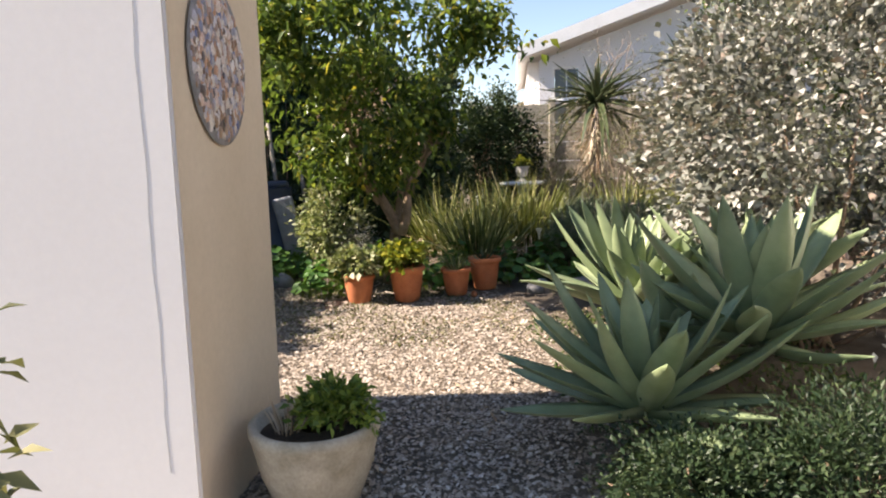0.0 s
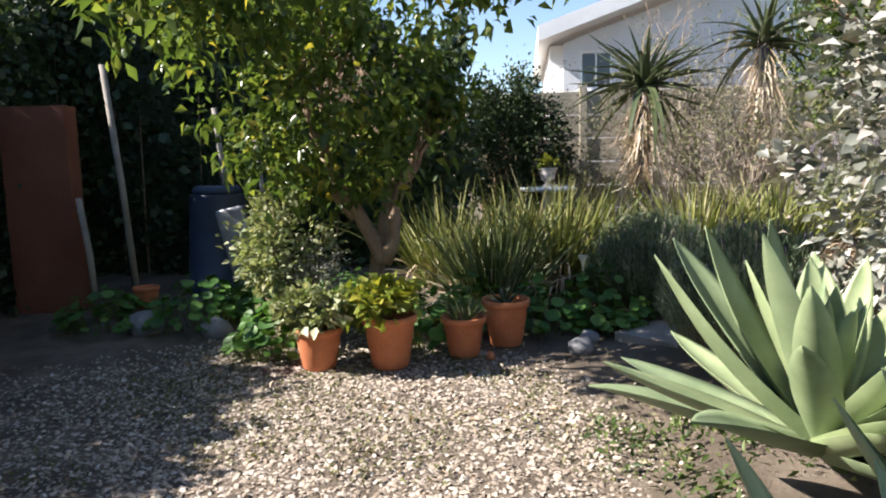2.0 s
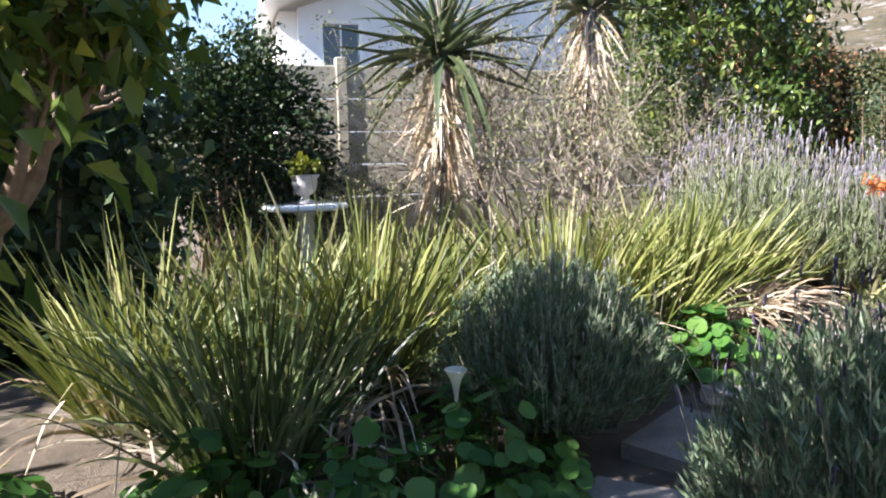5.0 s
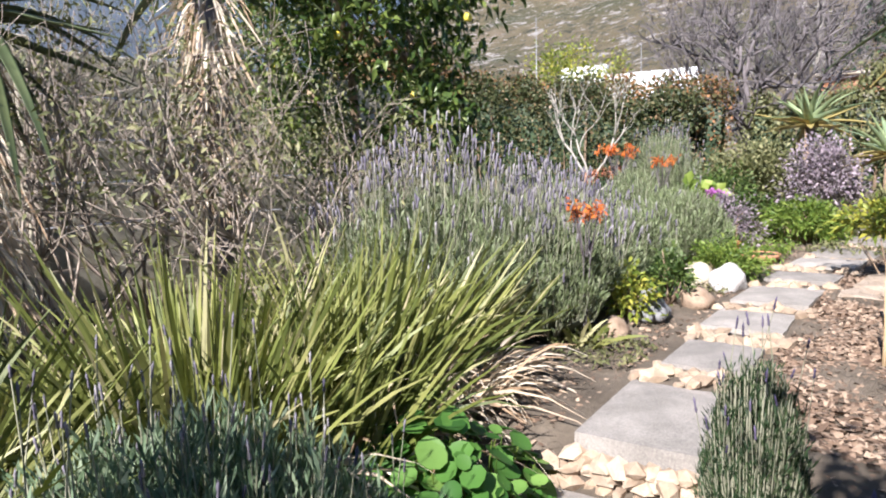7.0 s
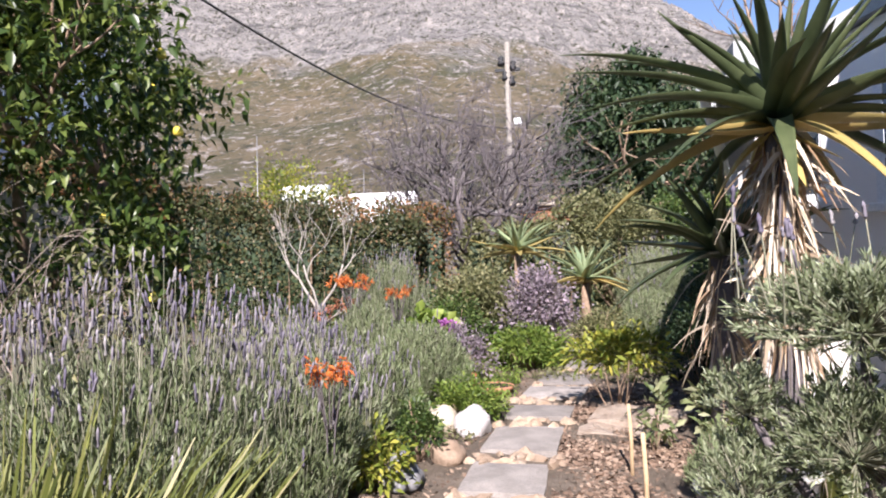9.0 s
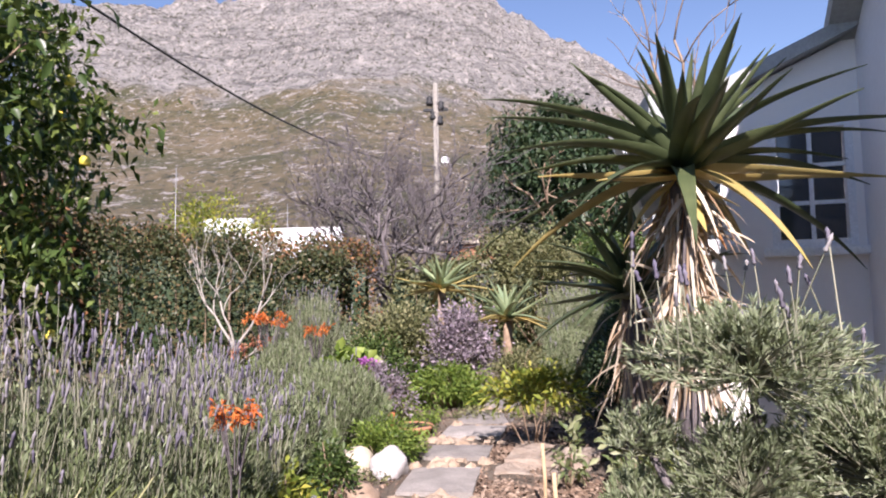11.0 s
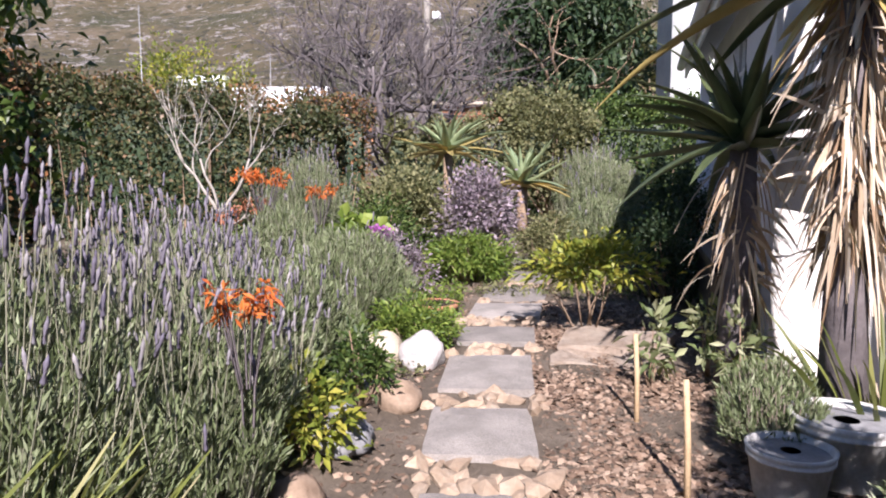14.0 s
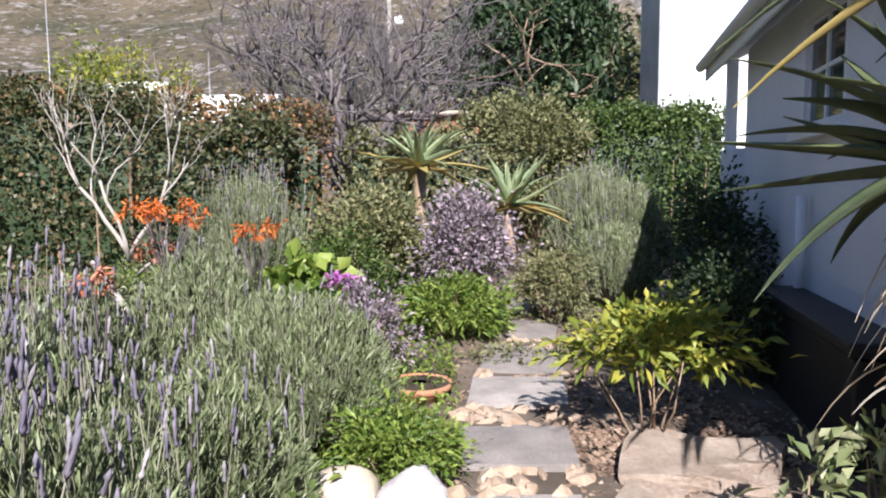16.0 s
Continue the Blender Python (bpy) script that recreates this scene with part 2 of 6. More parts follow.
M["slab"] = surface("paving_slab", [(0.3, (0.21, 0.195, 0.18)), (0.5, (0.29, 0.27, 0.25)), (0.7, (0.38, 0.35, 0.325))], 4, 0.9, 0.7, 110, vary=True, grainy=1.8)
M["riser"] = surface("riser_stone", [(0.3, (0.30, 0.21, 0.14)), (0.7, (0.46, 0.39, 0.31))], 6, 0.9, 0.5, 60, vary=True)
M["sandstone"] = surface("rough_sandstone", [(0.3, (0.24, 0.18, 0.13)), (0.5, (0.34, 0.27, 0.21)), (0.7, (0.42, 0.35, 0.28))], 7, 0.9, 0.9, 45, 0.02)
M["rock_cream"] = surface("cream_rock", [(0.3, (0.38, 0.31, 0.22)), (0.7, (0.54, 0.48, 0.39))], 7, 0.85, 0.6, 40)
M["rock_white"] = surface("white_rock", [(0.3, (0.38, 0.35, 0.33)), (0.7, (0.58, 0.55, 0.53))], 8, 0.85, 0.7, 40)
M["rock_brown"] = surface("brown_rock", [(0.3, (0.2, 0.135, 0.09)), (0.7, (0.35, 0.26, 0.185))], 8, 0.85, 0.6, 40)
M["rock_grey"] = surface("grey_rock", [(0.3, (0.17, 0.17, 0.175)), (0.7, (0.30, 0.30, 0.305))], 9, 0.9, 0.6, 50)
M["soil"] = surface("soil", [(0.25, (0.07, 0.055, 0.04)), (0.5, (0.13, 0.103, 0.076)), (0.75, (0.21, 0.17, 0.13))], 3, 0.95, 0.8, 45, 0.02)
M["pot_soil"] = surface("potting_soil", [(0.3, (0.03, 0.022, 0.015)), (0.7, (0.08, 0.06, 0.04))], 12, 0.95, 0.8, 70, 0.01)
M["bark"] = surface("bark", [(0.3, (0.20, 0.135, 0.09)), (0.7, (0.36, 0.26, 0.175))], 9, 0.9, 0.7, 50, 0.012)
M["bark_pale"] = surface("pale_bark", [(0.3, (0.30, 0.27, 0.23)), (0.7, (0.46, 0.42, 0.37))], 9, 0.9, 0.4, 60)
M["bark_grey"] = surface("grey_bark", [(0.3, (0.10, 0.085, 0.085)), (0.7, (0.19, 0.165, 0.165))], 9, 0.9, 0.4, 60)
M["twig"] = surface("dry_twig", [(0.3, (0.22, 0.17, 0.13)), (0.7, (0.38, 0.32, 0.27))], 9, 0.9, 0.3, 60)
M["wood"] = surface("cane_wood", [(0.3, (0.42, 0.29, 0.16)), (0.7, (0.56, 0.42, 0.26))], 8, 0.75, 0.3, 80)
M["wood_grey"] = surface("weathered_wood", [(0.3, (0.20, 0.18, 0.15)), (0.7, (0.33, 0.30, 0.26))], 8, 0.85, 0.4, 70)
M["plastic_blue"] = surface("blue_plastic", [(0.3, (0.035, 0.05, 0.08)), (0.7, (0.055, 0.075, 0.115))], 4, 0.45, 0.1, 60)
M["plain_black"] = surface("black_surface", [(0.3, (0.012, 0.012, 0.014)), (0.7, (0.022, 0.022, 0.025))], 4, 0.5, 0.1, 60)
M["zinc"] = surface("old_zinc", [(0.3, (0.32, 0.32, 0.33)), (0.7, (0.5, 0.5, 0.5))], 8, 0.55, 0.2, 60, metal=0.6)
M["bucket_white"] = surface("weathered_bucket", [(0.3, (0.42, 0.41, 0.38)), (0.7, (0.66, 0.65, 0.62))], 14, 0.7, 0.3, 60)
M["brick_red"] = surface("red_brick", [(0.3, (0.34, 0.15, 0.08)), (0.7, (0.46, 0.24, 0.14))], 6, 0.9, 0.4, 50)
M["dark_wire"] = surface("dark_cable", [(0.3, (0.02, 0.02, 0.02)), (0.7, (0.04, 0.04, 0.04))], 4, 0.6, 0.1, 50)
M["gravel"] = island_surface("gravel", [(0.0, (0.19, 0.15, 0.11)), (0.35, (0.32, 0.255, 0.195)), (0.65, (0.40, 0.335, 0.27)), (0.9, (0.48, 0.42, 0.35)), (1.0, (0.62, 0.57, 0.50))])
M["mulch"] = island_surface("bark_mulch", [(0.0, (0.09, 0.055, 0.035)), (0.5, (0.20, 0.13, 0.085)), (1.0, (0.38, 0.28, 0.20))])
M["mosaic"] = island_surface("mosaic_shards", [(0.0, (0.04, 0.04, 0.05)), (0.18, (0.34, 0.2, 0.11)), (0.35, (0.7, 0.66, 0.6)), (0.5, (0.12, 0.15, 0.3)), (0.65, (0.75, 0.72, 0.7)), (0.82, (0.5, 0.26, 0.14)), (1.0, (0.22, 0.22, 0.25))], 0.35)
M["dead_leaf"] = leaf_material("dead_leaves", [(0.0, (0.28, 0.18, 0.11)), (0.4, (0.48, 0.37, 0.27)), (1.0, (0.68, 0.61, 0.52))], 0.8, 0.1)
M["citrus"] = leaf_material("citrus_leaves", [(0.0, (0.055, 0.10, 0.025)), (0.6, (0.125, 0.19, 0.048)), (0.93, (0.24, 0.29, 0.07)), (1.0, (0.45, 0.38, 0.07))], 0.3, 0.5)
M["lemon_leaf"] = leaf_material("lemon_leaves", [(0.0, (0.035, 0.07, 0.018)), (0.6, (0.085, 0.13, 0.032)), (1.0, (0.22, 0.27, 0.07))], 0.35, 0.3)
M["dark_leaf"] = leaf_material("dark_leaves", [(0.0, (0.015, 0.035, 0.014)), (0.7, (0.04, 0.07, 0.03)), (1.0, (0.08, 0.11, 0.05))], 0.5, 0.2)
M["silver_leaf"] = leaf_material("silvery_leaves", [(0.0, (0.08, 0.095, 0.075)), (0.5, (0.24, 0.245, 0.22)), (0.85, (0.43, 0.43, 0.41)), (1.0, (0.30, 0.23, 0.19))], 0.42, 0.12)
M["hedge_leaf"] = leaf_material("hedge_leaves", [(0.0, (0.03, 0.06, 0.015)), (0.6, (0.075, 0.12, 0.03)), (1.0, (0.14, 0.19, 0.05))], 0.5, 0.25)
M["rust_leaf"] = leaf_material("rusty_hedge_leaves", [(0.0, (0.06, 0.07, 0.025)), (0.5, (0.12, 0.10, 0.045)), (0.8, (0.26, 0.13, 0.06)), (1.0, (0.36, 0.17, 0.08))], 0.6, 0.2)
M["mixed_leaf"] = leaf_material("mixed_hedge_leaves", [(0.0, (0.025, 0.04, 0.015)), (0.5, (0.07, 0.085, 0.035)), (0.8, (0.12, 0.12, 0.055)), (1.0, (0.22, 0.14, 0.08))], 0.5, 0.2)
M["yellow_leaf"] = leaf_material("yellow_green_leaves", [(0.0, (0.10, 0.15, 0.025)), (0.6, (0.26, 0.30, 0.05)), (1.0, (0.48, 0.44, 0.08))], 0.45, 0.35)
M["variegated_leaf"] = leaf_material("variegated_leaves", [(0.0, (0.13, 0.18, 0.07)), (0.6, (0.29, 0.33, 0.17)), (1.0, (0.50, 0.50, 0.34))], 0.5, 0.3)
M["bright_leaf"] = leaf_material("bright_green_leaves", [(0.0, (0.075, 0.14, 0.025)), (0.6, (0.17, 0.25, 0.045)), (1.0, (0.30, 0.37, 0.085))], 0.5, 0.35)
M["olive_leaf"] = leaf_material("olive_leaves", [(0.0, (0.09, 0.10, 0.045)), (0.6, (0.18, 0.19, 0.085)), (1.0, (0.30, 0.28, 0.15))], 0.6, 0.25)
M["lavender_leaf"] = leaf_material("lavender_leaves", [(0.0, (0.07, 0.09, 0.04)), (0.6, (0.17, 0.215, 0.10)), (1.0, (0.33, 0.37, 0.24))], 0.6, 0.13)
M["rosemary_leaf"] = leaf_material("rosemary_leaves", [(0.0, (0.075, 0.12, 0.065)), (0.6, (0.16, 0.23, 0.135)), (1.0, (0.31, 0.37, 0.26))], 0.6, 0.2)
M["tuft_leaf"] = leaf_material("tufted_lavender_leaves", [(0.0, (0.11, 0.135, 0.07)), (0.6, (0.24, 0.285, 0.165)), (1.0, (0.42, 0.46, 0.33))], 0.55, 0.2)
M["lavender_stem"] = leaf_material("lavender_stems", [(0.0, (0.17, 0.18, 0.12)), (1.0, (0.40, 0.39, 0.30))], 0.8, 0.1)
M["lavender_flower"] = leaf_material("lavender_flowers", [(0.0, (0.13, 0.115, 0.17)), (0.6, (0.24, 0.22, 0.27)), (1.0, (0.38, 0.36, 0.37))], 0.8, 0.15)
M["lavender_dark"] = leaf_material("dark_lavender_flowers", [(0.0, (0.05, 0.04, 0.09)), (1.0, (0.16, 0.13, 0.22))], 0.8, 0.1)
M["strap_leaf"] = leaf_material("strap_leaves", [(0.0, (0.075, 0.095, 0.025)), (0.5, (0.17, 0.195, 0.05)), (0.85, (0.28, 0.285, 0.1)), (1.0, (0.45, 0.40, 0.25))], 0.5, 0.22)
M["lily_leaf"] = leaf_material("lily_leaves", [(0.0, (0.04, 0.065, 0.025)), (0.6, (0.11, 0.15, 0.06)), (1.0, (0.34, 0.36, 0.22))], 0.3, 0.25)
M["nasturtium"] = leaf_material("nasturtium_leaves", [(0.0, (0.04, 0.12, 0.025)), (0.6, (0.09, 0.21, 0.04)), (1.0, (0.19, 0.32, 0.08))], 0.5, 0.35)
M["orange_flower"] = leaf_material("orange_flowers", [(0.0, (0.46, 0.09, 0.018)), (1.0, (0.68, 0.22, 0.05))], 0.6, 0.3)
M["faded_flower"] = leaf_material("faded_salmon_flowers", [(0.0, (0.42, 0.13, 0.07)), (1.0, (0.58, 0.27, 0.18))], 0.7, 0.25)
M["purple_flower"] = leaf_material("purple_flowers", [(0.0, (0.13, 0.12, 0.12)), (0.6, (0.28, 0.22, 0.29)), (1.0, (0.42, 0.35, 0.41))], 0.7, 0.2)
M["pink_flower"] = leaf_material("pink_flowers", [(0.0, (0.40, 0.10, 0.42)), (1.0, (0.55, 0.22, 0.58))], 0.7, 0.2)
M["white_flower"] = leaf_material("white_flowers", [(0.0, (0.7, 0.68, 0.6)), (1.0, (0.85, 0.84, 0.8))], 0.5, 0.3)
M["lemon"] = surface("lemon_peel", [(0.3, (0.62, 0.48, 0.05)), (0.7, (0.72, 0.58, 0.09))], 8, 0.45, 0.2, 80)


def succulent(name, low, high, edge):
    """Fleshy leaf: darker spots, paler bloom, worn margins by sharpness of form."""
    m, n, links, b = nodes(name)
    col = ramp(n, links, noise_tex(n, links, 5, 5), [(0.3, low), (0.7, high)])
    o = n.new("ShaderNodeObjectInfo")
    col = mix(n, links, col, ramp(n, links, o.outputs["Random"], [(0.0, (0.78, 0.8, 0.8)), (1.0, (1.18, 1.12, 1.05))]), 1.0, "MULTIPLY")
    g = n.new("ShaderNodeNewGeometry")
    rim = ramp(n, links, g.outputs["Pointiness"], [(0.52, (0, 0, 0)), (0.6, (1, 1, 1))])
    col = mix(n, links, col, edge, rim)
    links.new(col, b.inputs["Base Color"])
    b.inputs["Roughness"].default_value = 0.45
    t, s = n.new("ShaderNodeBsdfTranslucent"), n.new("ShaderNodeMixShader")
    links.new(col, t.inputs["Color"])
    s.inputs[0].default_value = 0.14
    links.new(b.outputs[0], s.inputs[1]), links.new(t.outputs[0], s.inputs[2])
    links.new(s.outputs[0], n["Material Output"].inputs["Surface"])
    bump(n, links, b, noise_tex(n, links, 40, 4), 0.15, 0.004)
    return m


M["agave"] = succulent("agave_flesh", (0.20, 0.27, 0.14), (0.32, 0.39, 0.22), (0.5, 0.5, 0.3))
M["aloe"] = succulent("aloe_flesh", (0.05, 0.072, 0.03), (0.10, 0.125, 0.055), (0.30, 0.26, 0.14))
M["aloe_yellow"] = succulent("yellowing_aloe_flesh", (0.34, 0.28, 0.09), (0.48, 0.37, 0.14), (0.5, 0.28, 0.12))
M["aloe_orange"] = succulent("dying_aloe_flesh", (0.45, 0.19, 0.08), (0.6, 0.33, 0.16), (0.5, 0.3, 0.15))
gm, gn, gl, gb = nodes("window_glass")
gb.inputs["Base Color"].default_value = (0.03, 0.035, 0.04, 1)
gb.inputs["Roughness"].default_value, gb.inputs["Specular IOR Level"].default_value = 0.06, 0.7
M["glass"] = gm


# mountain: heath and grass below, grey bedded rock above, pale boulders all over
mm, mn, ml, mb = nodes("mountain_side")
co, sep = mn.new("ShaderNodeTexCoord"), mn.new("ShaderNodeSeparateXYZ")
ml.new(co.outputs["Object"], sep.inputs[0])
heath = ramp(mn, ml, noise_tex(mn, ml, 0.05, 8, 0.65), [(0.35, (0.085, 0.085, 0.035)), (0.5, (0.16, 0.125, 0.062)), (0.65, (0.25, 0.19, 0.115))])
stone = ramp(mn, ml, noise_tex(mn, ml, 0.11, 10, 0.75), [(0.3, (0.16, 0.15, 0.145)), (0.5, (0.29, 0.27, 0.25)), (0.7, (0.42, 0.39, 0.365))])
bed_map, bed = mn.new("ShaderNodeMapping"), mn.new("ShaderNodeTexNoise")
bed_map.inputs["Scale"].default_value = (0.03, 0.03, 0.55)
bed.inputs["Scale"].default_value, bed.inputs["Detail"].default_value, bed.inputs["Roughness"].default_value = 1.0, 8, 0.7
ml.new(co.outputs["Object"], bed_map.inputs[0]), ml.new(bed_map.outputs[0], bed.inputs["Vector"])
stone = mix(mn, ml, stone, ramp(mn, ml, bed.outputs["Fac"], [(0.35, (0.45, 0.45, 0.47)), (0.5, (1, 1, 1)), (0.7, (1.2, 1.18, 1.15))]), 1.0, "MULTIPLY")
high = mn.new("ShaderNodeMapRange")
high.inputs[1].default_value, high.inputs[2].default_value = 42, 82
ml.new(sep.outputs["Z"], high.inputs[0])
edge = mn.new("ShaderNodeMath")
edge.operation = "ADD"
wob = mn.new("ShaderNodeMapRange")
wob.inputs[3].default_value, wob.inputs[4].default_value = -0.9, 0.9
ml.new(noise_tex(mn, ml, 0.03, 8, 0.65), wob.inputs[0])
ml.new(high.outputs[0], edge.inputs[0]), ml.new(wob.outputs[0], edge.inputs[1])
body = mix(mn, ml, heath, stone, ramp(mn, ml, edge.outputs[0], [(0.35, (0, 0, 0)), (0.6, (1, 1, 1))]))
pale = ramp(mn, ml, noise_tex(mn, ml, 0.28, 6, 0.75), [(0.555, (0, 0, 0)), (0.6, (1, 1, 1))])
body = mix(mn, ml, body, (0.46, 0.41, 0.37), pale)
scrub = ramp(mn, ml, noise_tex(mn, ml, 0.6, 7, 0.75), [(0.40, (1, 1, 1)), (0.48, (0, 0, 0))])
body = mix(mn, ml, body, (0.055, 0.055, 0.03), scrub)
chips = ramp(mn, ml, noise_tex(mn, ml, 0.75, 5, 0.7), [(0.60, (0, 0, 0)), (0.64, (1, 1, 1))])
body = mix(mn, ml, body, (0.46, 0.41, 0.36), chips)
ml.new(body, mb.inputs["Base Color"])
mb.inputs["Roughness"].default_value = 0.95
bump(mn, ml, mb, noise_tex(mn, ml, 0.25, 10, 0.8), 0.9, 4.0)
M["mountain"] = mm


# ---- ground ----
def smooth(a, b, x):
    t = np.clip((x - a) / (b - a), 0, 1)
    return t * t * (3 - 2 * t)


def ground_z(x, y):
    """Height of the gravel yard and of the terraced garden above it."""
    x, y = np.asarray(x, float), np.asarray(y, float)
    yard = np.interp(y, [0, 5, 7, 8, 9, 13, 20], [0, 0.0, 0.06, 0.12, 0.2, 0.45, 0.6])
    up = np.interp(x, [0.8, 1.6, 2.3, 3.36, 3.5, 4.3, 5.2, 9, 14, 22, 40], [0.03, 0.12, 0.2, 0.27, 0.45, 0.47, 0.49, 0.55, 0.9, 1.5, 2.0])
    w = smooth(0.7, 1.8, x) * smooth(4.6, 6.6, y)
    bedz = 0.12 * smooth(0.8, 1.5, x) * (1 - smooth(4.6, 6.6, y)) * smooth(1.2, 2.0, y)
    return yard * (1 - w) + np.maximum(up, yard * 0.6) * w + bedz


def gz(x, y):
    return float(ground_z(x, y))


def sheet(xs, ys, height):
    gx, gy = np.meshgrid(xs, ys)
    v = np.stack([gx, gy, height(gx, gy)], -1).reshape(-1, 3)
    w, f = len(xs), []
    i = (np.arange(len(ys) - 1)[:, None] * w + np.arange(w - 1)[None]).ravel()
    f = np.concatenate([np.stack([i, i + 1, i + w + 1], 1), np.stack([i, i + w + 1, i + w], 1)])
    return v, f


far = [-2500, -900, -300, -100, -40, -20]
gxs = np.array(far + list(np.arange(-12, 18, 0.16)) + [20, 25, 32, 40, 60, 120, 300, 900, 2500])
gys = np.array(far + list(np.arange(-12, 18, 0.16)) + [20, 25, 32, 40, 60, 120, 300, 900, 2500])


def rough_ground(x, y):
    z = ground_z(x, y)
    near = (np.abs(x) < 18) & (np.abs(y) < 18) & (x > 0.9)
    return z + np.where(near, 0.012 * np.sin(5 * x + 2 * np.sin(3 * y)) * np.sin(4.3 * y + x), 0)


ground = part("ground", sheet(gxs, gys, rough_ground), M["soil"], None, "bare brown garden soil, gravelled in the yard")
tagged(ground, category="ground", kind="structure")


def mountain_elevation(deg):
    return np.interp(deg, [-70, -40, -20, -10.5, -7.5, -4, 0, 3, 8, 15, 20, 24, 31, 37, 50, 62, 75, 90], [2, 9, 16, 18.8, 20.6, 22.2, 24.4, 26.2, 28, 28, 25.6, 24.0, 23.0, 22.2, 19, 14, 7, 2])


def build_mountain():
    az, rr = np.linspace(-70, 92, 430), np.concatenate([np.linspace(45, 150, 60), np.linspace(152, 330, 190), np.linspace(340, 700, 20)])
    a, r = np.meshgrid(az, rr)
    top = 330 * np.tan(np.radians(mountain_elevation(az)))[None]
    s = np.clip((r - 45) / 285, 0, 1)
    z = top * (0.45 * s + 0.55 * s ** 1.9) + 1.0
    x, y = 1.6 + r * np.cos(np.radians(a)), 7.5 + r * np.sin(np.radians(a))
    rough = np.zeros_like(z)
    flat = np.stack([x.ravel(), y.ravel()], 1)
    vals = np.array([noise.fractal(Vector((px * 0.022, py * 0.022, 0.0)), 1.0, 2.0, 6) for px, py in flat]).reshape(z.shape)
    ledge = np.array([noise.fractal(Vector((px * 0.09, py * 0.09, 3.0)), 0.9, 2.1, 4) for px, py in flat]).reshape(z.shape)
    rough = vals * 5.5 * (0.15 + s) + ledge * 3.2 * s ** 1.5
    z = z + rough
    step = 6.0 + 2.0 * vals
    stepped = np.floor(z / step) * step + step * smooth(0.55, 1.0, np.mod(z / step, 1))
    z = z + (stepped - z) * np.clip((s - 0.45) / 0.2, 0, 0.9)
    z = np.where(r > 332, z - (r - 332) * 0.5, z)
    v = np.stack([x, y, z], -1).reshape(-1, 3)
    w = len(az)
    i = (np.arange(len(rr) - 1)[:, None] * w + np.arange(w - 1)[None]).ravel()
    f = np.concatenate([np.stack([i, i + w + 1, i + 1], 1), np.stack([i, i + w, i + w + 1], 1)])
    ob = part("mountain", (v, f), M["mountain"], None, "rocky grey mountain with brown heath on its slopes", smooth=False)
    tagged(ob, category="mountain", kind="structure")


build_mountain()


# ---- buildings ----
def house_wall(name, m, length, z0, z1, thick, mat, holes=(), parent=None):
    """A wall along +x of m, outer face at y = 0, with openings (x0, x1, z0, z1) cut through."""
    bm = bmesh.new()
    xs = sorted({0.0, length, *[h[0] for h in holes], *[h[1] for h in holes]})
    for a, b in zip(xs, xs[1:]):
        cut = sorted([(h[2], h[3]) for h in holes if h[0] <= a + 1e-6 and h[1] >= b - 1e-6])
        low = z0
        for c, d in cut:
            if c > low + 1e-6:
                box(bm, a, b, 0, thick, low, c)
            low = d
        if z1 > low + 1e-6:
            box(bm, a, b, 0, thick, low, z1)
    bmesh.ops.remove_doubles(bm, verts=bm.verts, dist=1e-4)
    ob = part(name, bm, mat, parent, smooth=False)
    ob.matrix_basis = m
    return ob


def window_unit(m, w, h, cols, rows, parent, curtain=False):
    """A painted casement with glazing bars, sill and panes; m: the opening's lower corner on the wall face."""
    win = new("window")
    win.parent, win.matrix_basis = parent, m
    fr = bmesh.new()
    for x0, x1, z0, z1 in ((0, 0.05, 0, h), (w - 0.05, w, 0, h), (0.05, w - 0.05, 0, 0.05), (0.05, w - 0.05, h - 0.05, h)):
        box(fr, x0, x1, -0.02, 0.06, z0, z1)
    for k in range(1, cols):
        box(fr, 0.05 + (w - 0.1) * k / cols - 0.014, 0.05 + (w - 0.1) * k / cols + 0.014, 0.0, 0.04, 0.05, h - 0.05)
    for k in range(1, rows):
        box(fr, 0.05, w - 0.05, 0.003, 0.037, 0.05 + (h - 0.1) * k / rows - 0.014, 0.05 + (h - 0.1) * k / rows + 0.014)
    part("window_frame", fr, M["white_paint"], win, smooth=False)
    part("window_sill", soft_box(-0.06, w + 0.06, -0.09, 0.04, -0.06, -0.002, 0.008), M["white_paint"], win, smooth=False)
    for i in range(cols):
        for j in range(rows):
            p = bmesh.new()
            box(p, 0.06 + (w - 0.1) * i / cols, 0.04 + (w - 0.1) * (i + 1) / cols, 0.018, 0.022, 0.06 + (h - 0.1) * j / rows, 0.04 + (h - 0.1) * (j + 1) / rows)
            part("pane", p, M["glass"], win, smooth=False)
    return win


# the dwelling beside the garden: a wall towards the garden, an end wall, and a wing
HOUSE_ANGLE = -12.65
house = thing("house", "white plastered cottage with casement windows and grey roof", "house", 6.75, 6.33, 0.4, rz=HOUSE_ANGLE)
SIDE, WT, PITCH = 4.05, 2.62, 0.44
side_m = pose(0, 0, 0, 0, 0, 180) @ pose(-SIDE, 0, 0)
house_wall("wall", side_m, SIDE, 0, WT, 0.2, M["plaster_shaded"], [(1.8, 2.65, 1.72, 2.47)], house)
window_unit(side_m @ pose(1.8, 0.02, 1.72), 0.85, 0.75, 2, 2, house)
end_m = pose(0, 0, 0, 0, 0, 270)
house_wall("wall", end_m, 1.3, 0, WT, 0.2, M["plaster_white"], [(0.12, 0.46, 1.75, 2.5), (0.72, 1.25, 1.72, 2.61)], house)
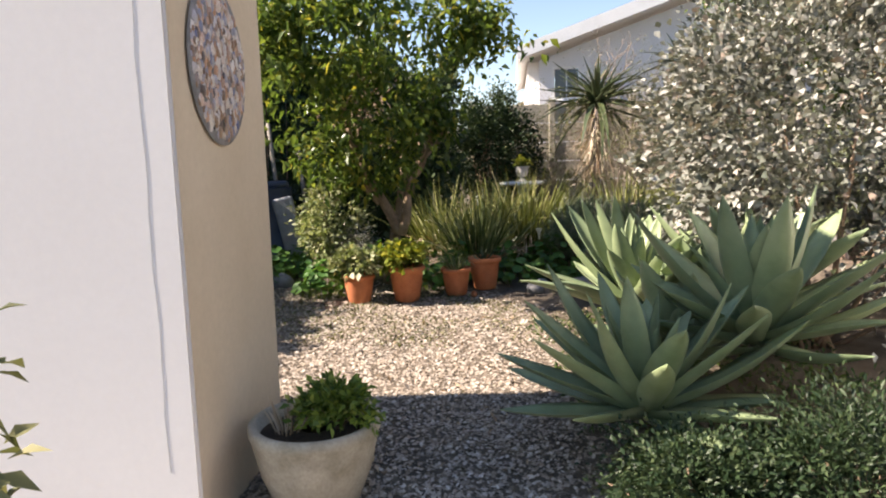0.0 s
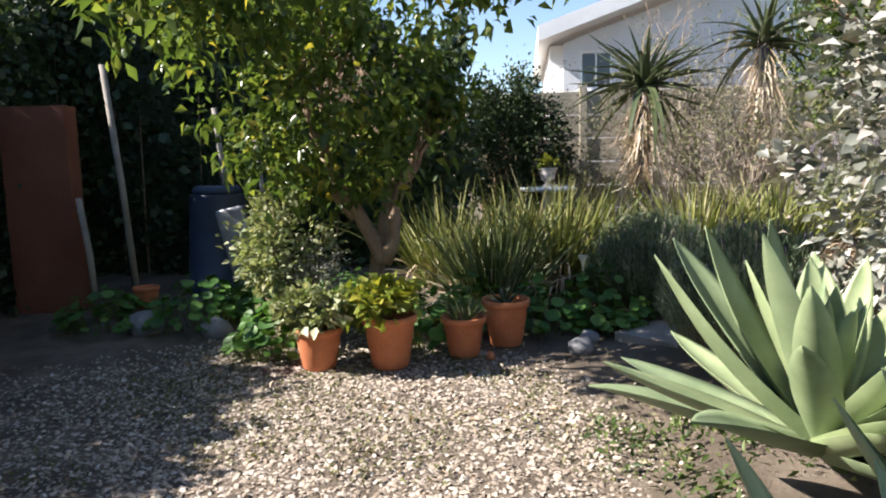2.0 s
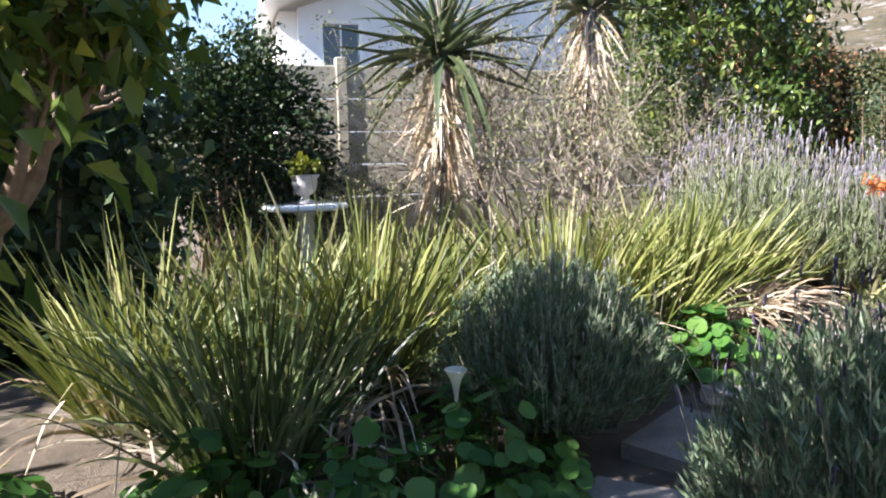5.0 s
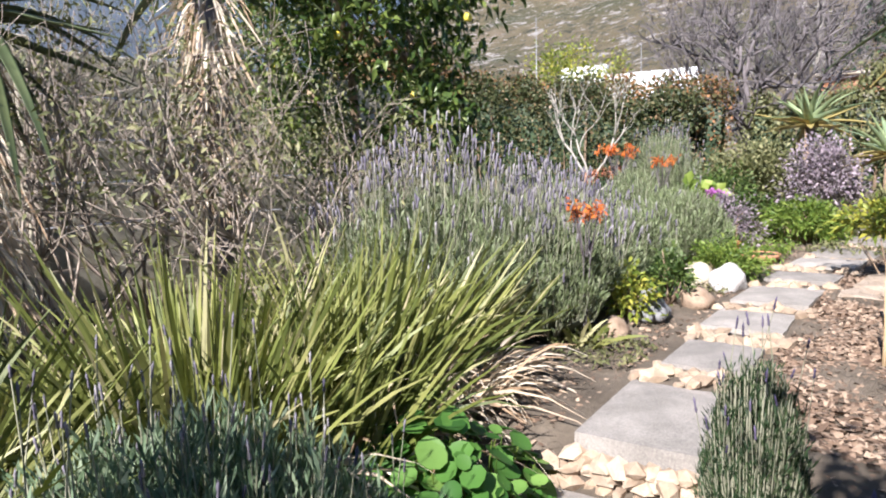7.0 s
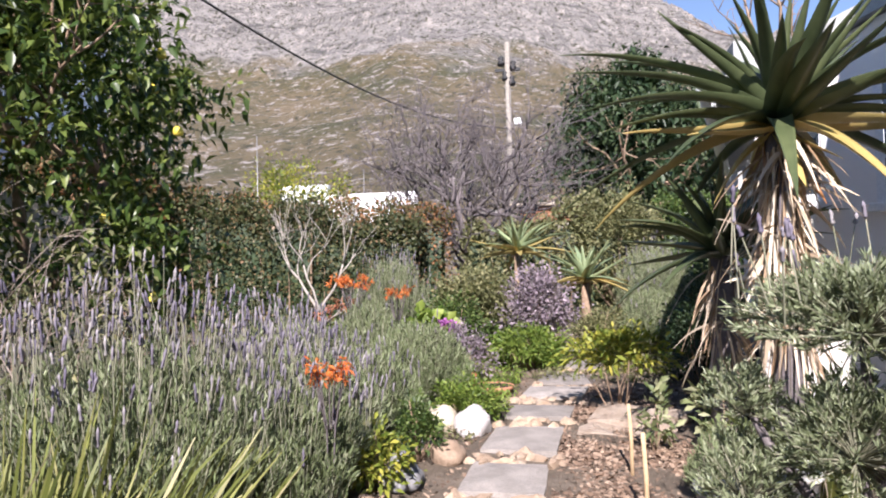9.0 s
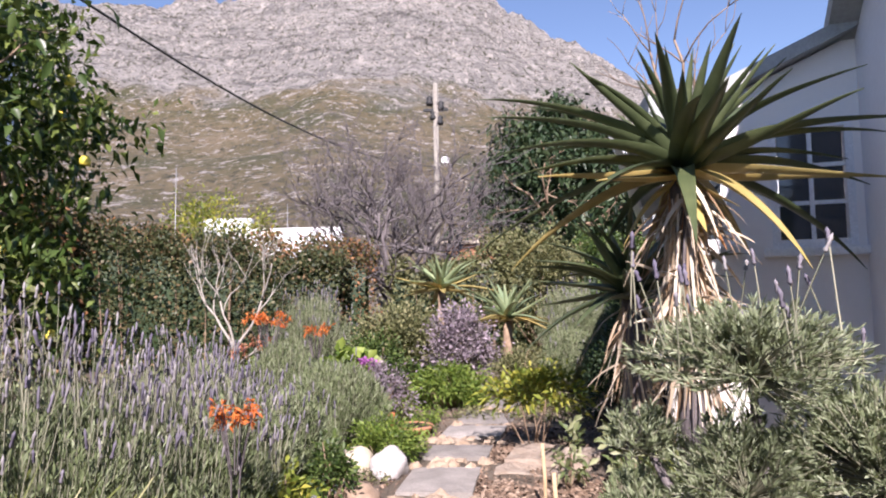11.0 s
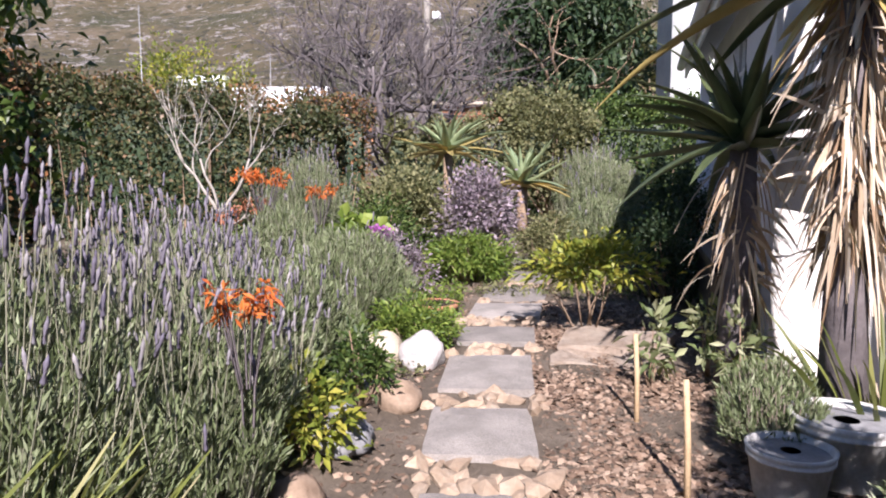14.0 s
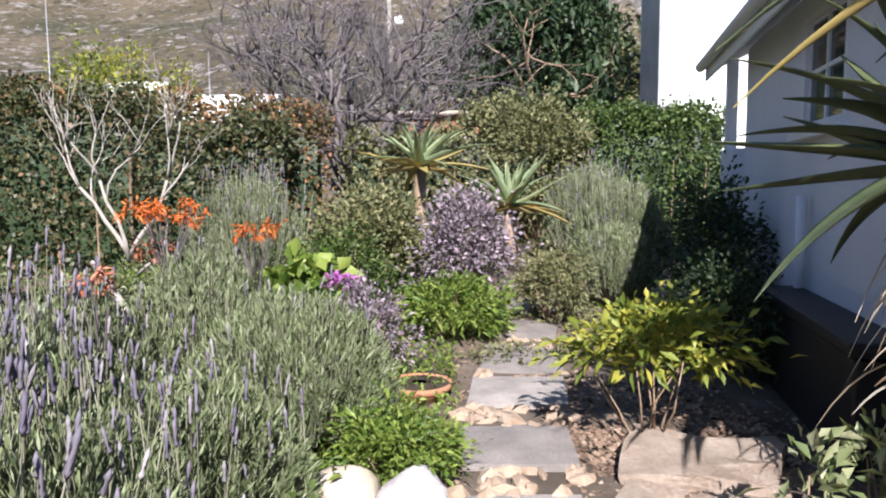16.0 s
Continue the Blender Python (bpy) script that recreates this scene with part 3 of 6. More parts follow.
window_unit(end_m @ pose(0.12, 0.02, 1.75), 0.34, 0.75, 1, 2, house)
window_unit(end_m @ pose(0.72, 0.02, 1.72), 0.53, 0.89, 2, 3, house)
house_wall("wall", pose(0.0, -1.3, 0) @ pose(0, 0, 0, 0, 0, 180), 2.6, 0, 3.15, 0.2, M["plaster_shaded"], (), house)
house_wall("wall", pose(-2.6, -1.3, 0, 0, 0, 270) @ pose(0.202, 0, 0), 3.2, 0, 3.15, 0.2, M["plaster_white"], (), house)
APEX_X, APEX_Z = -1.75, 4.3
peak = bmesh.new()
pa = [peak.verts.new((x, -1.3, z)) for x, z in ((0.0, 3.15), (-2.6, 3.15), (-2.6, 3.74), (APEX_X, APEX_Z))]
pb = [peak.verts.new((q.co.x, -1.5, q.co.z)) for q in pa]
peak.faces.new(pa), peak.faces.new(pb[::-1])
for k in range(4):
    peak.faces.new((pa[k], pb[k], pb[(k + 1) % 4], pa[(k + 1) % 4]))
part("gable", peak, M["plaster_shaded"], house, smooth=False)
for ends in (((0.22, 3.01), (APEX_X, APEX_Z + 0.01)), ((APEX_X, APEX_Z + 0.01), (-2.75, 3.65))):
    bm = bmesh.new()
    q = [(x, y, z) for (x, z), y in ((ends[0], -1.12), (ends[1], -1.12), (ends[1], -4.4), (ends[0], -4.4))]
    lo, hi = [bm.verts.new(p) for p in q], [bm.verts.new((p[0], p[1], p[2] + 0.13)) for p in q]
    bm.faces.new(lo[::-1]), bm.faces.new(hi)
    for k in range(4):
        bm.faces.new((lo[k], lo[(k + 1) % 4], hi[(k + 1) % 4], hi[k]))
    part("roof", bm, M["roof"], house, "grey pitched roof with white barge board", smooth=False)


def roof_slab(x0, x1, y0, y1, z_at, pitch, thick):
    """A sloping sheet of roof that rises towards -y; z_at: its underside over y = 0."""
    bm = bmesh.new()
    q = [(x0, y0), (x1, y0), (x1, y1), (x0, y1)]
    lo = [bm.verts.new((x, y, z_at - pitch * y)) for x, y in q]
    hi = [bm.verts.new((x, y, z_at - pitch * y + thick)) for x, y in q]
    bm.faces.new(lo[::-1]), bm.faces.new(hi)
    for k in range(4):
        bm.faces.new((lo[k], lo[(k + 1) % 4], hi[(k + 1) % 4], hi[k]))
    return bm


gab = bmesh.new()
ga = [gab.verts.new(p) for p in ((0.0, 0.0, WT), (0.0, -1.3, WT), (0.0, -1.3, WT + 1.3 * PITCH))]
gc = [gab.verts.new((0.2, q.co.y, q.co.z)) for q in ga]
gab.faces.new(ga), gab.faces.new(gc[::-1])
for k in range(3):
    gab.faces.new((ga[k], gc[k], gc[(k + 1) % 3], ga[(k + 1) % 3]))
part("gable", gab, M["plaster_white"], house, smooth=False)
part("roof", roof_slab(-0.12, 4.78, 0.24, -3.4, WT + 0.02, PITCH, 0.1), M["roof"], house, "grey sheeted roof with white fascia", smooth=False)
part("fascia", soft_box(-0.12, 4.78, 0.244, 0.27, WT - 0.17, WT + 0.02, 0.006, 1), M["white_paint"], house, smooth=False)
part("gutter", tube([(-0.12, 0.32, WT - 0.02), (2.3, 0.32, WT - 0.025), (4.78, 0.32, WT - 0.03)], [0.05] * 3, 10), M["white_paint"], house)
part("drainpipe", tube([(1.93, 0.06, 0.55), (1.93, 0.06, 0.9), (1.93, 0.06, 1.3)], [0.035] * 3, 10), M["plaster_shaded"], house)
part("porch_post", soft_box(4.46, 4.56, 0.0, 0.1, 1.72, WT - 0.02, 0.008, 1), M["plaster_shaded"], house, smooth=False)
part("porch_wall", soft_box(4.055, 4.62, -0.06, 0.12, 0, 1.716, 0.01, 1), M["plaster_shaded"], house, smooth=False)
part("porch_door", soft_box(4.056, 4.1, -1.1, -0.25, 0.1, 2.2, 0.008, 1), M["wood_grey"], house, smooth=False)
rest = bmesh.new()
box(rest, SIDE - 0.2, SIDE, -3.4, -0.2, 0, WT)
part("wall", rest, M["plaster_shaded"], house, smooth=False)

# the white wall that the walk starts beside; its return's cream colour carries shade
wall = bmesh.new()
box(wall, -2.9, -1.034, 2.64, 3.62, -0.1, 3.6)
bmesh.ops.bevel(wall, geom=[e for e in wall.edges if abs(e.verts[0].co.z - e.verts[1].co.z) > 1], offset=0.012, segments=2, affect="EDGES")
w1 = part("wall_corner", wall, M["plaster_white"], None, "white painted plaster wall with a hairline crack", smooth=False)
tagged(w1, category="wall", kind="structure")
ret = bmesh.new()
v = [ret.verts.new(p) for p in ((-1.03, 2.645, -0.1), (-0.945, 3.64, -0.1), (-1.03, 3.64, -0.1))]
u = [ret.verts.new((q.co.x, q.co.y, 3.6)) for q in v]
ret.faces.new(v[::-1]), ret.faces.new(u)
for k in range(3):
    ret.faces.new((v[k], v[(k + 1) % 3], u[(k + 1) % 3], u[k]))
w2 = part("wall_return", ret, M["plaster_cream_shaded"], None, "plaster side of the wall, cream tone carrying its shade, lightly stained", smooth=False)
tagged(w2, category="wall", kind="structure")
# wall hidden behind the corner, added for the shadow edge on the gravel
tall = bmesh.new()
box(tall, -7.5, -1.3, 3.625, 4.03, -0.1, 3.6)
tagged(part("wall_shade_caster", tall, M["plaster_white"], None, "unseen plain white wall added to cast the yard's front shadow", smooth=False), category="wall", kind="structure")
rust = bmesh.new()
box(rust, -4.1, -3.48, 8.65, 8.85, -0.1, 2.1)
tagged(part("wall_rust", rust, M["plaster_rust"], None, "rust-red plaster wall in deep shade", smooth=False), category="wall", kind="structure")
zc = 0.3
pts = []
while zc < 2.9:
    pts.append((-1.155 + 0.004 * math.sin(zc * 9) + 0.002 * math.sin(zc * 31), 2.6395, zc))
    zc += 0.12
part("crack", tube(pts, [0.0007] * len(pts), 4), M["rock_grey"], w1)


def mosaic():
    """Round of broken tiles and pebbles set in the wall."""
    t = thing("mosaic", "oval wall mosaic of brown, grey and blue tile shards", "mosaic", -0.988, 3.07, 1.99)
    d = Vector((0.085, 0.995, 0)).normalized()
    nrm = Vector((d.y, -d.x, 0))
    rot = Matrix((d, Vector((0, 0, 1)), nrm)).transposed().to_4x4()
    t.matrix_basis = Matrix.Translation(t.matrix_basis.translation + nrm * 0.004) @ rot
    v, f = lathe([(0.0, 0.0), (0.30, 0.0), (0.30, 0.004), (0.295, 0.007), (0.0, 0.007)], 40)
    v = v * np.array([1, 1.17, 1])
    part("backing", (v, f), M["rock_grey"], t)
    chunks = []
    for k in range(620):
        a, r = rng.uniform(0, 2 * math.pi), math.sqrt(rng.random()) * 0.275
        x, y = r * math.cos(a), r * math.sin(a) * 1.15
        s, rot_k, n_c = rng.uniform(0.012, 0.03), rng.uniform(0, 6.3), int(rng.integers(4, 7))
        ring = [(x + s * math.cos(rot_k + 6.283 * j / n_c) * 0.8, y + s * math.sin(rot_k + 6.283 * j / n_c) * 1.2) for j in range(n_c)]
        h = rng.uniform(0.009, 0.016)
        vv = [(p, q, 0.005) for p, q in ring] + [(x + (p - x) * 0.8, y + (q - y) * 0.8, h) for p, q in ring] + [(x, y, h)]
        ff = []
        for j in range(n_c):
            i = (j + 1) % n_c
            ff += [[j, i, n_c + i], [j, n_c + i, n_c + j], [n_c + j, n_c + i, 2 * n_c]]
        chunks.append((np.array(vv), np.array(ff)))
    part("shard_mass", merge(*chunks), M["mosaic"], t, "tile shards and pebbles", smooth=False)


mosaic()

# neighbour's house behind the trees, and the boundary wall
back = thing("neighbour_house", "white two-storey house with a broad flat eave", "house", 2.26, 15.94, 0.5, rz=-6)
house_wall("wall", pose(0, 0, 0), 9.0, 0, 3.25, 0.25, M["plaster_shaded"], [(0.3, 0.95, 2.35, 3.1)], back)
house_wall("wall", pose(0, 0.252, 0, 0, 0, 90) @ pose(0, -0.0, 0), 6.0, 0, 3.25, 0.25, M["plaster_white"], (), back)
window_unit(pose(0.3, 0.02, 2.35), 0.65, 0.75, 2, 1, back)
eave = bmesh.new()
for a, b in (((-0.5, -0.7, 3.2), (9.4, -0.7, 6.55)),):
    q = [(a[0], -0.7, a[2]), (b[0], -0.7, b[2]), (b[0], 6.5, b[2]), (a[0], 6.5, a[2])]
    lo = [eave.verts.new(p) for p in q]
    hi = [eave.verts.new((p[0], p[1], p[2] + 0.28)) for p in q]
    eave.faces.new(lo[::-1]), eave.faces.new(hi)
    for k in range(4):
        eave.faces.new((lo[k], lo[(k + 1) % 4], hi[(k + 1) % 4], hi[k]))
part("roof", eave, M["white_paint"], back, "white fascia and eave", smooth=False)
gable = bmesh.new()
g0 = [gable.verts.new(p) for p in ((0, 0.0, 3.25), (9.0, 0.0, 3.25), (9.0, 0.0, 6.35))]
g1 = [gable.verts.new((q.co.x, 0.25, q.co.z)) for q in g0]
gable.faces.new(g0), gable.faces.new(g1[::-1])
for k in range(3):
    gable.faces.new((g0[k], g1[k], g1[(k + 1) % 3], g0[(k + 1) % 3]))
part("gable", gable, M["plaster_shaded"], back, smooth=False)
bwall = thing("boundary_wall", "grey concrete panel boundary wall", "wall", 0.6, 13.2, 0.4, kind="structure", rz=-4)
for k in range(5):
    for j in range(6):
        part("panel", soft_box(k * 1.5 + 0.06, k * 1.5 + 1.44, -0.03, 0.03, j * 0.36 + 0.005, j * 0.36 + 0.352, 0.01, 1), M["concrete"], bwall, smooth=False)
for k in range(6):
    part("post", soft_box(k * 1.5 - 0.06, k * 1.5 + 0.06, -0.06, 0.06, 0, 2.24, 0.01, 1), M["concrete"], bwall, smooth=False)


# ---- plant kinds ----
def bush(name, label, x, y, z0, radii, n, size, mat, clumps=60, width=0.45, spread=0.2, inner=0.45, flat=-0.6, category="shrub", group="", twigs=14, droop=0.2, twig_mat="bark", lift=0.0):
    """A leafy shrub: forked stems and clumps of leaves, the foot at z0."""
    t = thing(name, label, category, x, y, z0, group)
    p, d = clumped((0, 0, radii[2] + lift), radii, n, clumps, spread, inner, flat)
    keep = p[:, 2] > 0.02
    p, d = p[keep], d[keep]
    ln = size * rng.uniform(0.6, 1.25, len(p))
    part("foliage", leaves(p, d, ln, ln * width, droop), M[mat], t, smooth=False)
    a = rng.normal(size=(twigs, 3)) * np.array([0.08, 0.08, 0]) * radii[0]
    b = p[rng.integers(0, len(p), twigs)] * np.array([0.85, 0.85, 0.9])
    for s, e in zip(a, b):
        m = (s + e) / 2 + rng.normal(size=3) * 0.08 * radii[0]
        part("stem", tube([s, m, e], [0.014 * radii[2] + 0.004, 0.01 * radii[2] + 0.003, 0.003], 5), M[twig_mat], t)
    return t


def needle_bush(name, label, x, y, z0, r, h, stems, leaf_mat, flower_mat=None, flowers=0, leaf=0.035, spike=0.05, stalk=0.28, lean=(0, 0), category="shrub", group="", dense=26, flower_low=0.35, wide=0.12):
    """Lavender or rosemary: many stems out of one foot, narrow leaves along them, spikes on stalks."""
    t = thing(name, label, category, x, y, z0, group)
    u = rng.random(stems) ** 0.55
    az = rng.uniform(0, 2 * math.pi, stems)
    tx, ty = u * r * np.cos(az) + lean[0] * u, u * r * np.sin(az) + lean[1] * u
    tz = h * np.sqrt(np.clip(1 - 0.8 * u ** 2.4, 0, 1)) * rng.uniform(0.72, 1.05, stems)
    tip = np.stack([tx, ty, tz], 1)
    foot = np.stack([tx * 0.12, ty * 0.12, np.zeros(stems)], 1)
    knee = foot * 0.35 + tip * 0.65
    knee[:, 2] = tz * 0.5
    knee[:, :2] *= 1.2
    chunks = [sticks(foot, knee, 0.006, 0.004), sticks(knee, tip, 0.004, 0.002)]
    part("stem_mass", merge(*chunks), M["lavender_stem" if flower_mat else "twig"], t, smooth=False)
    k = stems * dense
    pick, s = rng.integers(0, stems, k), rng.random(k) ** 0.6
    base = knee[pick] + (tip - knee)[pick] * s[:, None] + rng.normal(size=(k, 3)) * 0.008
    way = unit(unit((tip - knee)[pick]) * 1.25 + rand_dirs(k) * 0.7)
    low = rng.random(k) < 0.12
    base[low] = foot[pick][low] + (knee - foot)[pick][low] * (0.4 + 0.6 * s[low][:, None])
    ln = leaf * rng.uniform(0.6, 1.3, k)
    part("foliage", needles(base, way, ln, ln * wide * 1.15), M[leaf_mat], t, smooth=False)
    if flower_mat and flowers:
        sel = rng.choice(stems, min(flowers, stems), replace=False)
        a = tip[sel]
        d = unit((tip - knee)[sel] * np.array([0.6, 0.6, 1]) + np.array([0, 0, 0.5]) + rng.normal(size=(len(sel), 3)) * 0.1)
        ln = stalk * rng.uniform(flower_low, 1.1, len(sel))[:, None]
        b = a + d * ln
        part("stalk_mass", sticks(a, b, 0.0022, 0.0016), M["lavender_stem"], t, smooth=False)
        part("flower_mass", spindles(b, d, spike * rng.uniform(0.7, 1.3, len(sel)), spike * 0.1), M[flower_mat], t, smooth=False)
    return t


def tufted_lavender():
    """A tall old lavender: a bent woody stem that carries heads of leafy shoots, long stalks above."""
    x, y = 4.0, 6.62
    z = gz(x, y)
    t = thing("lavender", "tall grey-green lavender with tufted heads on bent stems", "shrub", x, y, z, "lavender bushes")
    heads = (((-0.14, 0.13, 1.12), (0.33, 0.35, 0.17), 380), ((-0.18, -0.24, 0.8), (0.34, 0.32, 0.26), 420), ((-0.02, 0.44, 0.86), (0.13, 0.12, 0.1), 60), ((0.04, 0.42, 0.55), (0.19, 0.18, 0.2), 130), ((-0.05, -0.36, 0.42), (0.34, 0.34, 0.26), 320), ((-0.1, 0.14, 0.74), (0.28, 0.24, 0.2), 260), ((0.3, -0.1, 0.62), (0.25, 0.25, 0.2), 110))
    for c, r, n in heads:
        c, r = np.array(c), np.array(r)
        part("stem", tube([(0, 0, -0.02), c * np.array([0.35, 0.35, 0.45]) + rng.normal(size=3) * 0.03, c * np.array([0.8, 0.8, 0.8]), c], [0.026, 0.022, 0.016, 0.01], 7), M["bark_grey"], t)
        d = rand_dirs(n, 0.55)
        tip = c + d * r * rng.uniform(0.6, 1.08, (n, 1))
        foot = c + d * r * 0.1 - np.array([0, 0, 0.05])
        part("stem_mass", sticks(foot, tip, 0.004, 0.002), M["lavender_stem"], t, smooth=False)
        k = 26
        pick = np.repeat(np.arange(n), k)
        way = unit(tip - foot + np.array([0, 0, 0.1]))
        s = rng.random(n * k) ** 0.7
        p = foot[pick] + (tip - foot)[pick] * (0.55 + 0.45 * s[:, None])
        ln = 0.038 * rng.uniform(0.6, 1.25, n * k)
        part("foliage", needles(p, unit(way[pick] * 1.1 + rand_dirs(n * k) * (1.15 - 0.5 * s[:, None])), ln, ln * 0.14), M["tuft_leaf"], t, smooth=False)
    n = 30
    a = np.stack([rng.uniform(-0.42, 0.15, n), rng.uniform(-0.15, 0.5, n), rng.uniform(1.1, 1.24, n)], 1)
    a[:7] = np.stack([rng.uniform(-0.5, 0.1, 7), rng.uniform(-0.5, -0.2, 7), rng.uniform(0.85, 1.0, 7)], 1)
    d = unit(np.array([0, 0, 1.0]) + rng.normal(size=(n, 3)) * 0.16)
    b = a + d * rng.uniform(0.1, 0.27, (n, 1))
    part("stalk_mass", sticks(a, b, 0.003, 0.0025), M["lavender_stem"], t, smooth=False)
    part("flower_mass", spindles(b, d, 0.055 * rng.uniform(0.7, 1.3, n), 0.0095), M["lavender_flower"], t, smooth=False)


def strap_clump(name, label, x, y, z0, r, h, n, mat, width=0.018, dead=0.15, category="plant", group="", bend=(0.1, 0.55), lean=(0.0, 0.0)):
    """Upright tuft of strap leaves with dry ones at the skirt."""
    t = thing(name, label, category, x, y, z0, group)

    def tuft(count, spread, long, low, high):
        a, u = rng.uniform(0, 6.283, count), np.sqrt(rng.random(count))
        p = np.stack([u * r * 0.55 * np.cos(a), u * r * 0.55 * np.sin(a), np.zeros(count)], 1)
        d = unit(np.stack([np.cos(a) * spread * u + lean[0], np.sin(a) * spread * u + lean[1], np.ones(count)], 1) + rng.normal(size=(count, 3)) * 0.13)
        return blades(p, d, long * rng.uniform(0.6, 1.15, count), width * rng.uniform(0.6, 1.2, count), rng.uniform(low, high, count))

    part("leaf_mass", tuft(n, 0.55, h * 1.1, *bend), M[mat], t, smooth=False)
    if dead:
        part("dry_leaf_mass", tuft(int(n * dead), 1.6, h * 0.95, 0.4, 0.85), M["dead_leaf"], t, "dry straw-coloured leaves", smooth=False)
    return t


def fleshy_leaf(length, width, thick, curve, channel=0.35, wave=0.0, seed=0, spear=False):
    """One thick tapering leaf along +x, hollowed above, that curves upward."""
    rows, cols, v, f = 12, 6, [], []
    for i in range(rows + 1):
        s = i / rows
        w = width * 0.5 * (0.62 + 1.15 * s - 0.45 * s * s) * (1 - s ** 2.5) ** 0.9 + 0.0008
        if spear:
            w = width * 0.5 * (1.0 + 0.25 * s) * (1 - s) ** 0.85 + 0.0008
        x, z = length * s * (1 - 0.12 * abs(curve) * s), length * curve * s * s + wave * length * math.sin(s * 5 + seed)
        for top in (1, 0):
            for j in range(cols + 1):
                q = j / cols * 2 - 1
                dip = channel * w * q * q
                th = thick * (1 - s * 0.85) * (1 - q * q) * 0.9
                if top or 0 < j < cols:
                    v.append((x, q * w, z + dip + (th * 0.15 if top else -th)))
                else:
                    v.append((x, q * w * 0.995, z + dip - 0.001))
    c = 2 * (cols + 1)
    for i in range(rows):
        for top in (0, 1):
            for j in range(cols):
                a = i * c + top * (cols + 1) + j
                q = [a, a + 1, a + c + 1, a + c]
                q = q if top == 0 else q[::-1]
                f += [[q[0], q[1], q[2]], [q[0], q[2], q[3]]]
        for j, flip in ((0, 1), (cols, 0)):
            a, b = i * c + j, i * c + cols + 1 + j
            q = [a, b, b + c, a + c]
            q = q if flip == 0 else q[::-1]
            f += [[q[0], q[1], q[2]], [q[0], q[2], q[3]]]
    return np.array(v), np.array(f)


def rosette(parent, at, n, length, width, thick, mats, lo=-25, hi=78, curve=0.12, seed=0, core=0.04, spear=False):
    """Fleshy leaves set in a spiral, low outer ones to upright inner ones; each a part of its own."""
    shapes = [fleshy_leaf(length * k, width, thick, curve * c, 0.35, 0.012, i, spear) for i, (k, c) in enumerate(((1.0, 1.0), (0.93, 0.3), (1.06, 1.6), (0.85, 0.05 if spear else -0.6)))]
    meshes = {}
    for i in range(n):
        s = i / (n - 1)
        el = lo + (hi - lo) * s ** 1.15 + rng.normal() * 5
        az = i * 137.5 + rng.normal() * 9
        scale = (1.0 - 0.45 * max(0, s - 0.6) / 0.4) * rng.uniform(0.88, 1.1)
        mat = mats[min(int(s * len(mats)), len(mats) - 1)] if isinstance(mats, list) else mats
        key = (int(rng.integers(0, 4)), mat)
        if key not in meshes:
            me = tri_mesh("leaf", *shapes[key[0]])
            me.materials.append(M[mat])
            meshes[key] = me
        ob = part("leaf", meshes[key], M[mat], parent)
        ob.matrix_basis = Matrix.Translation(at) @ pose(0, 0, 0.10 * s * length * 0.6, 0, 0, az) @ pose(0, 0, 0, rng.normal() * 8, -el, 0) @ pose(core, 0, 0) @ Matrix.Scale(scale, 4)


def tree_aloe(x, y, crown, label, n=42, length=0.95, width=0.115, skirt=500, skirt_r=0.3, skirt_len=0.45, lean=(0, 0), skirt_to=0.15, flowers=False, mats=None, lo=-28, curve=-0.3, fading=0):
    """Single-stemmed aloe: trunk, hanging dry leaves, a head of fleshy leaves."""
    z0 = gz(x, y)
    t = thing("tree_aloe", label, "aloe", x, y, z0, "tree aloes")
    top = np.array([lean[0], lean[1], crown - z0])
    part("trunk", tube([np.zeros(3), top * 0.35 + np.array([0.02, 0, 0]), top * 0.7, top], [0.11, 0.085, 0.08, 0.07], 10), M["bark_grey"], t)
    s = rng.uniform(skirt_to, 0.99, skirt)
    az = rng.uniform(0, 6.283, skirt)
    p = top * s[:, None] + np.stack([np.cos(az), np.sin(az), np.zeros(skirt)], 1) * 0.075
    d = unit(np.stack([np.cos(az), np.sin(az), rng.uniform(-3.5, -0.2, skirt)], 1) + rng.normal(size=(skirt, 3)) * 0.45)
    part("dry_leaf_mass", blades(p, d, skirt_len * rng.uniform(0.4, 1.25, skirt), 0.024 * rng.uniform(0.4, 1.5, skirt), rng.uniform(0.15, 0.75, skirt), 6), M["dead_leaf"], t, "hanging bleached dry leaves", smooth=False)
    if fading:
        rosette(t, tuple(top - np.array([0, 0, 0.04])), fading, length * 0.52, width * 0.8, 0.02, ["aloe_orange", "aloe_yellow", "aloe_yellow"], -68, -24, -0.25, core=0.05, spear=True)
    rosette(t, tuple(top), n, length, width, 0.035, mats or ["aloe", "aloe", "aloe", "aloe", "aloe", "aloe", "aloe"], lo, 84, curve, core=0.03, spear=True)
    if flowers:
        stems, tips = [], []
        for k in range(4):
            branching(top + np.array([0, 0, 0.2]), (rng.normal() * 0.3, rng.normal() * 0.3, 1), 0.6, 0.012, 2, 0.5, 3, 0.25, 0.6, stems, tips)
        part("flower_stalk", merge(*stems), M["rock_brown"], t, "dry brown branched flower stalk")
    return t


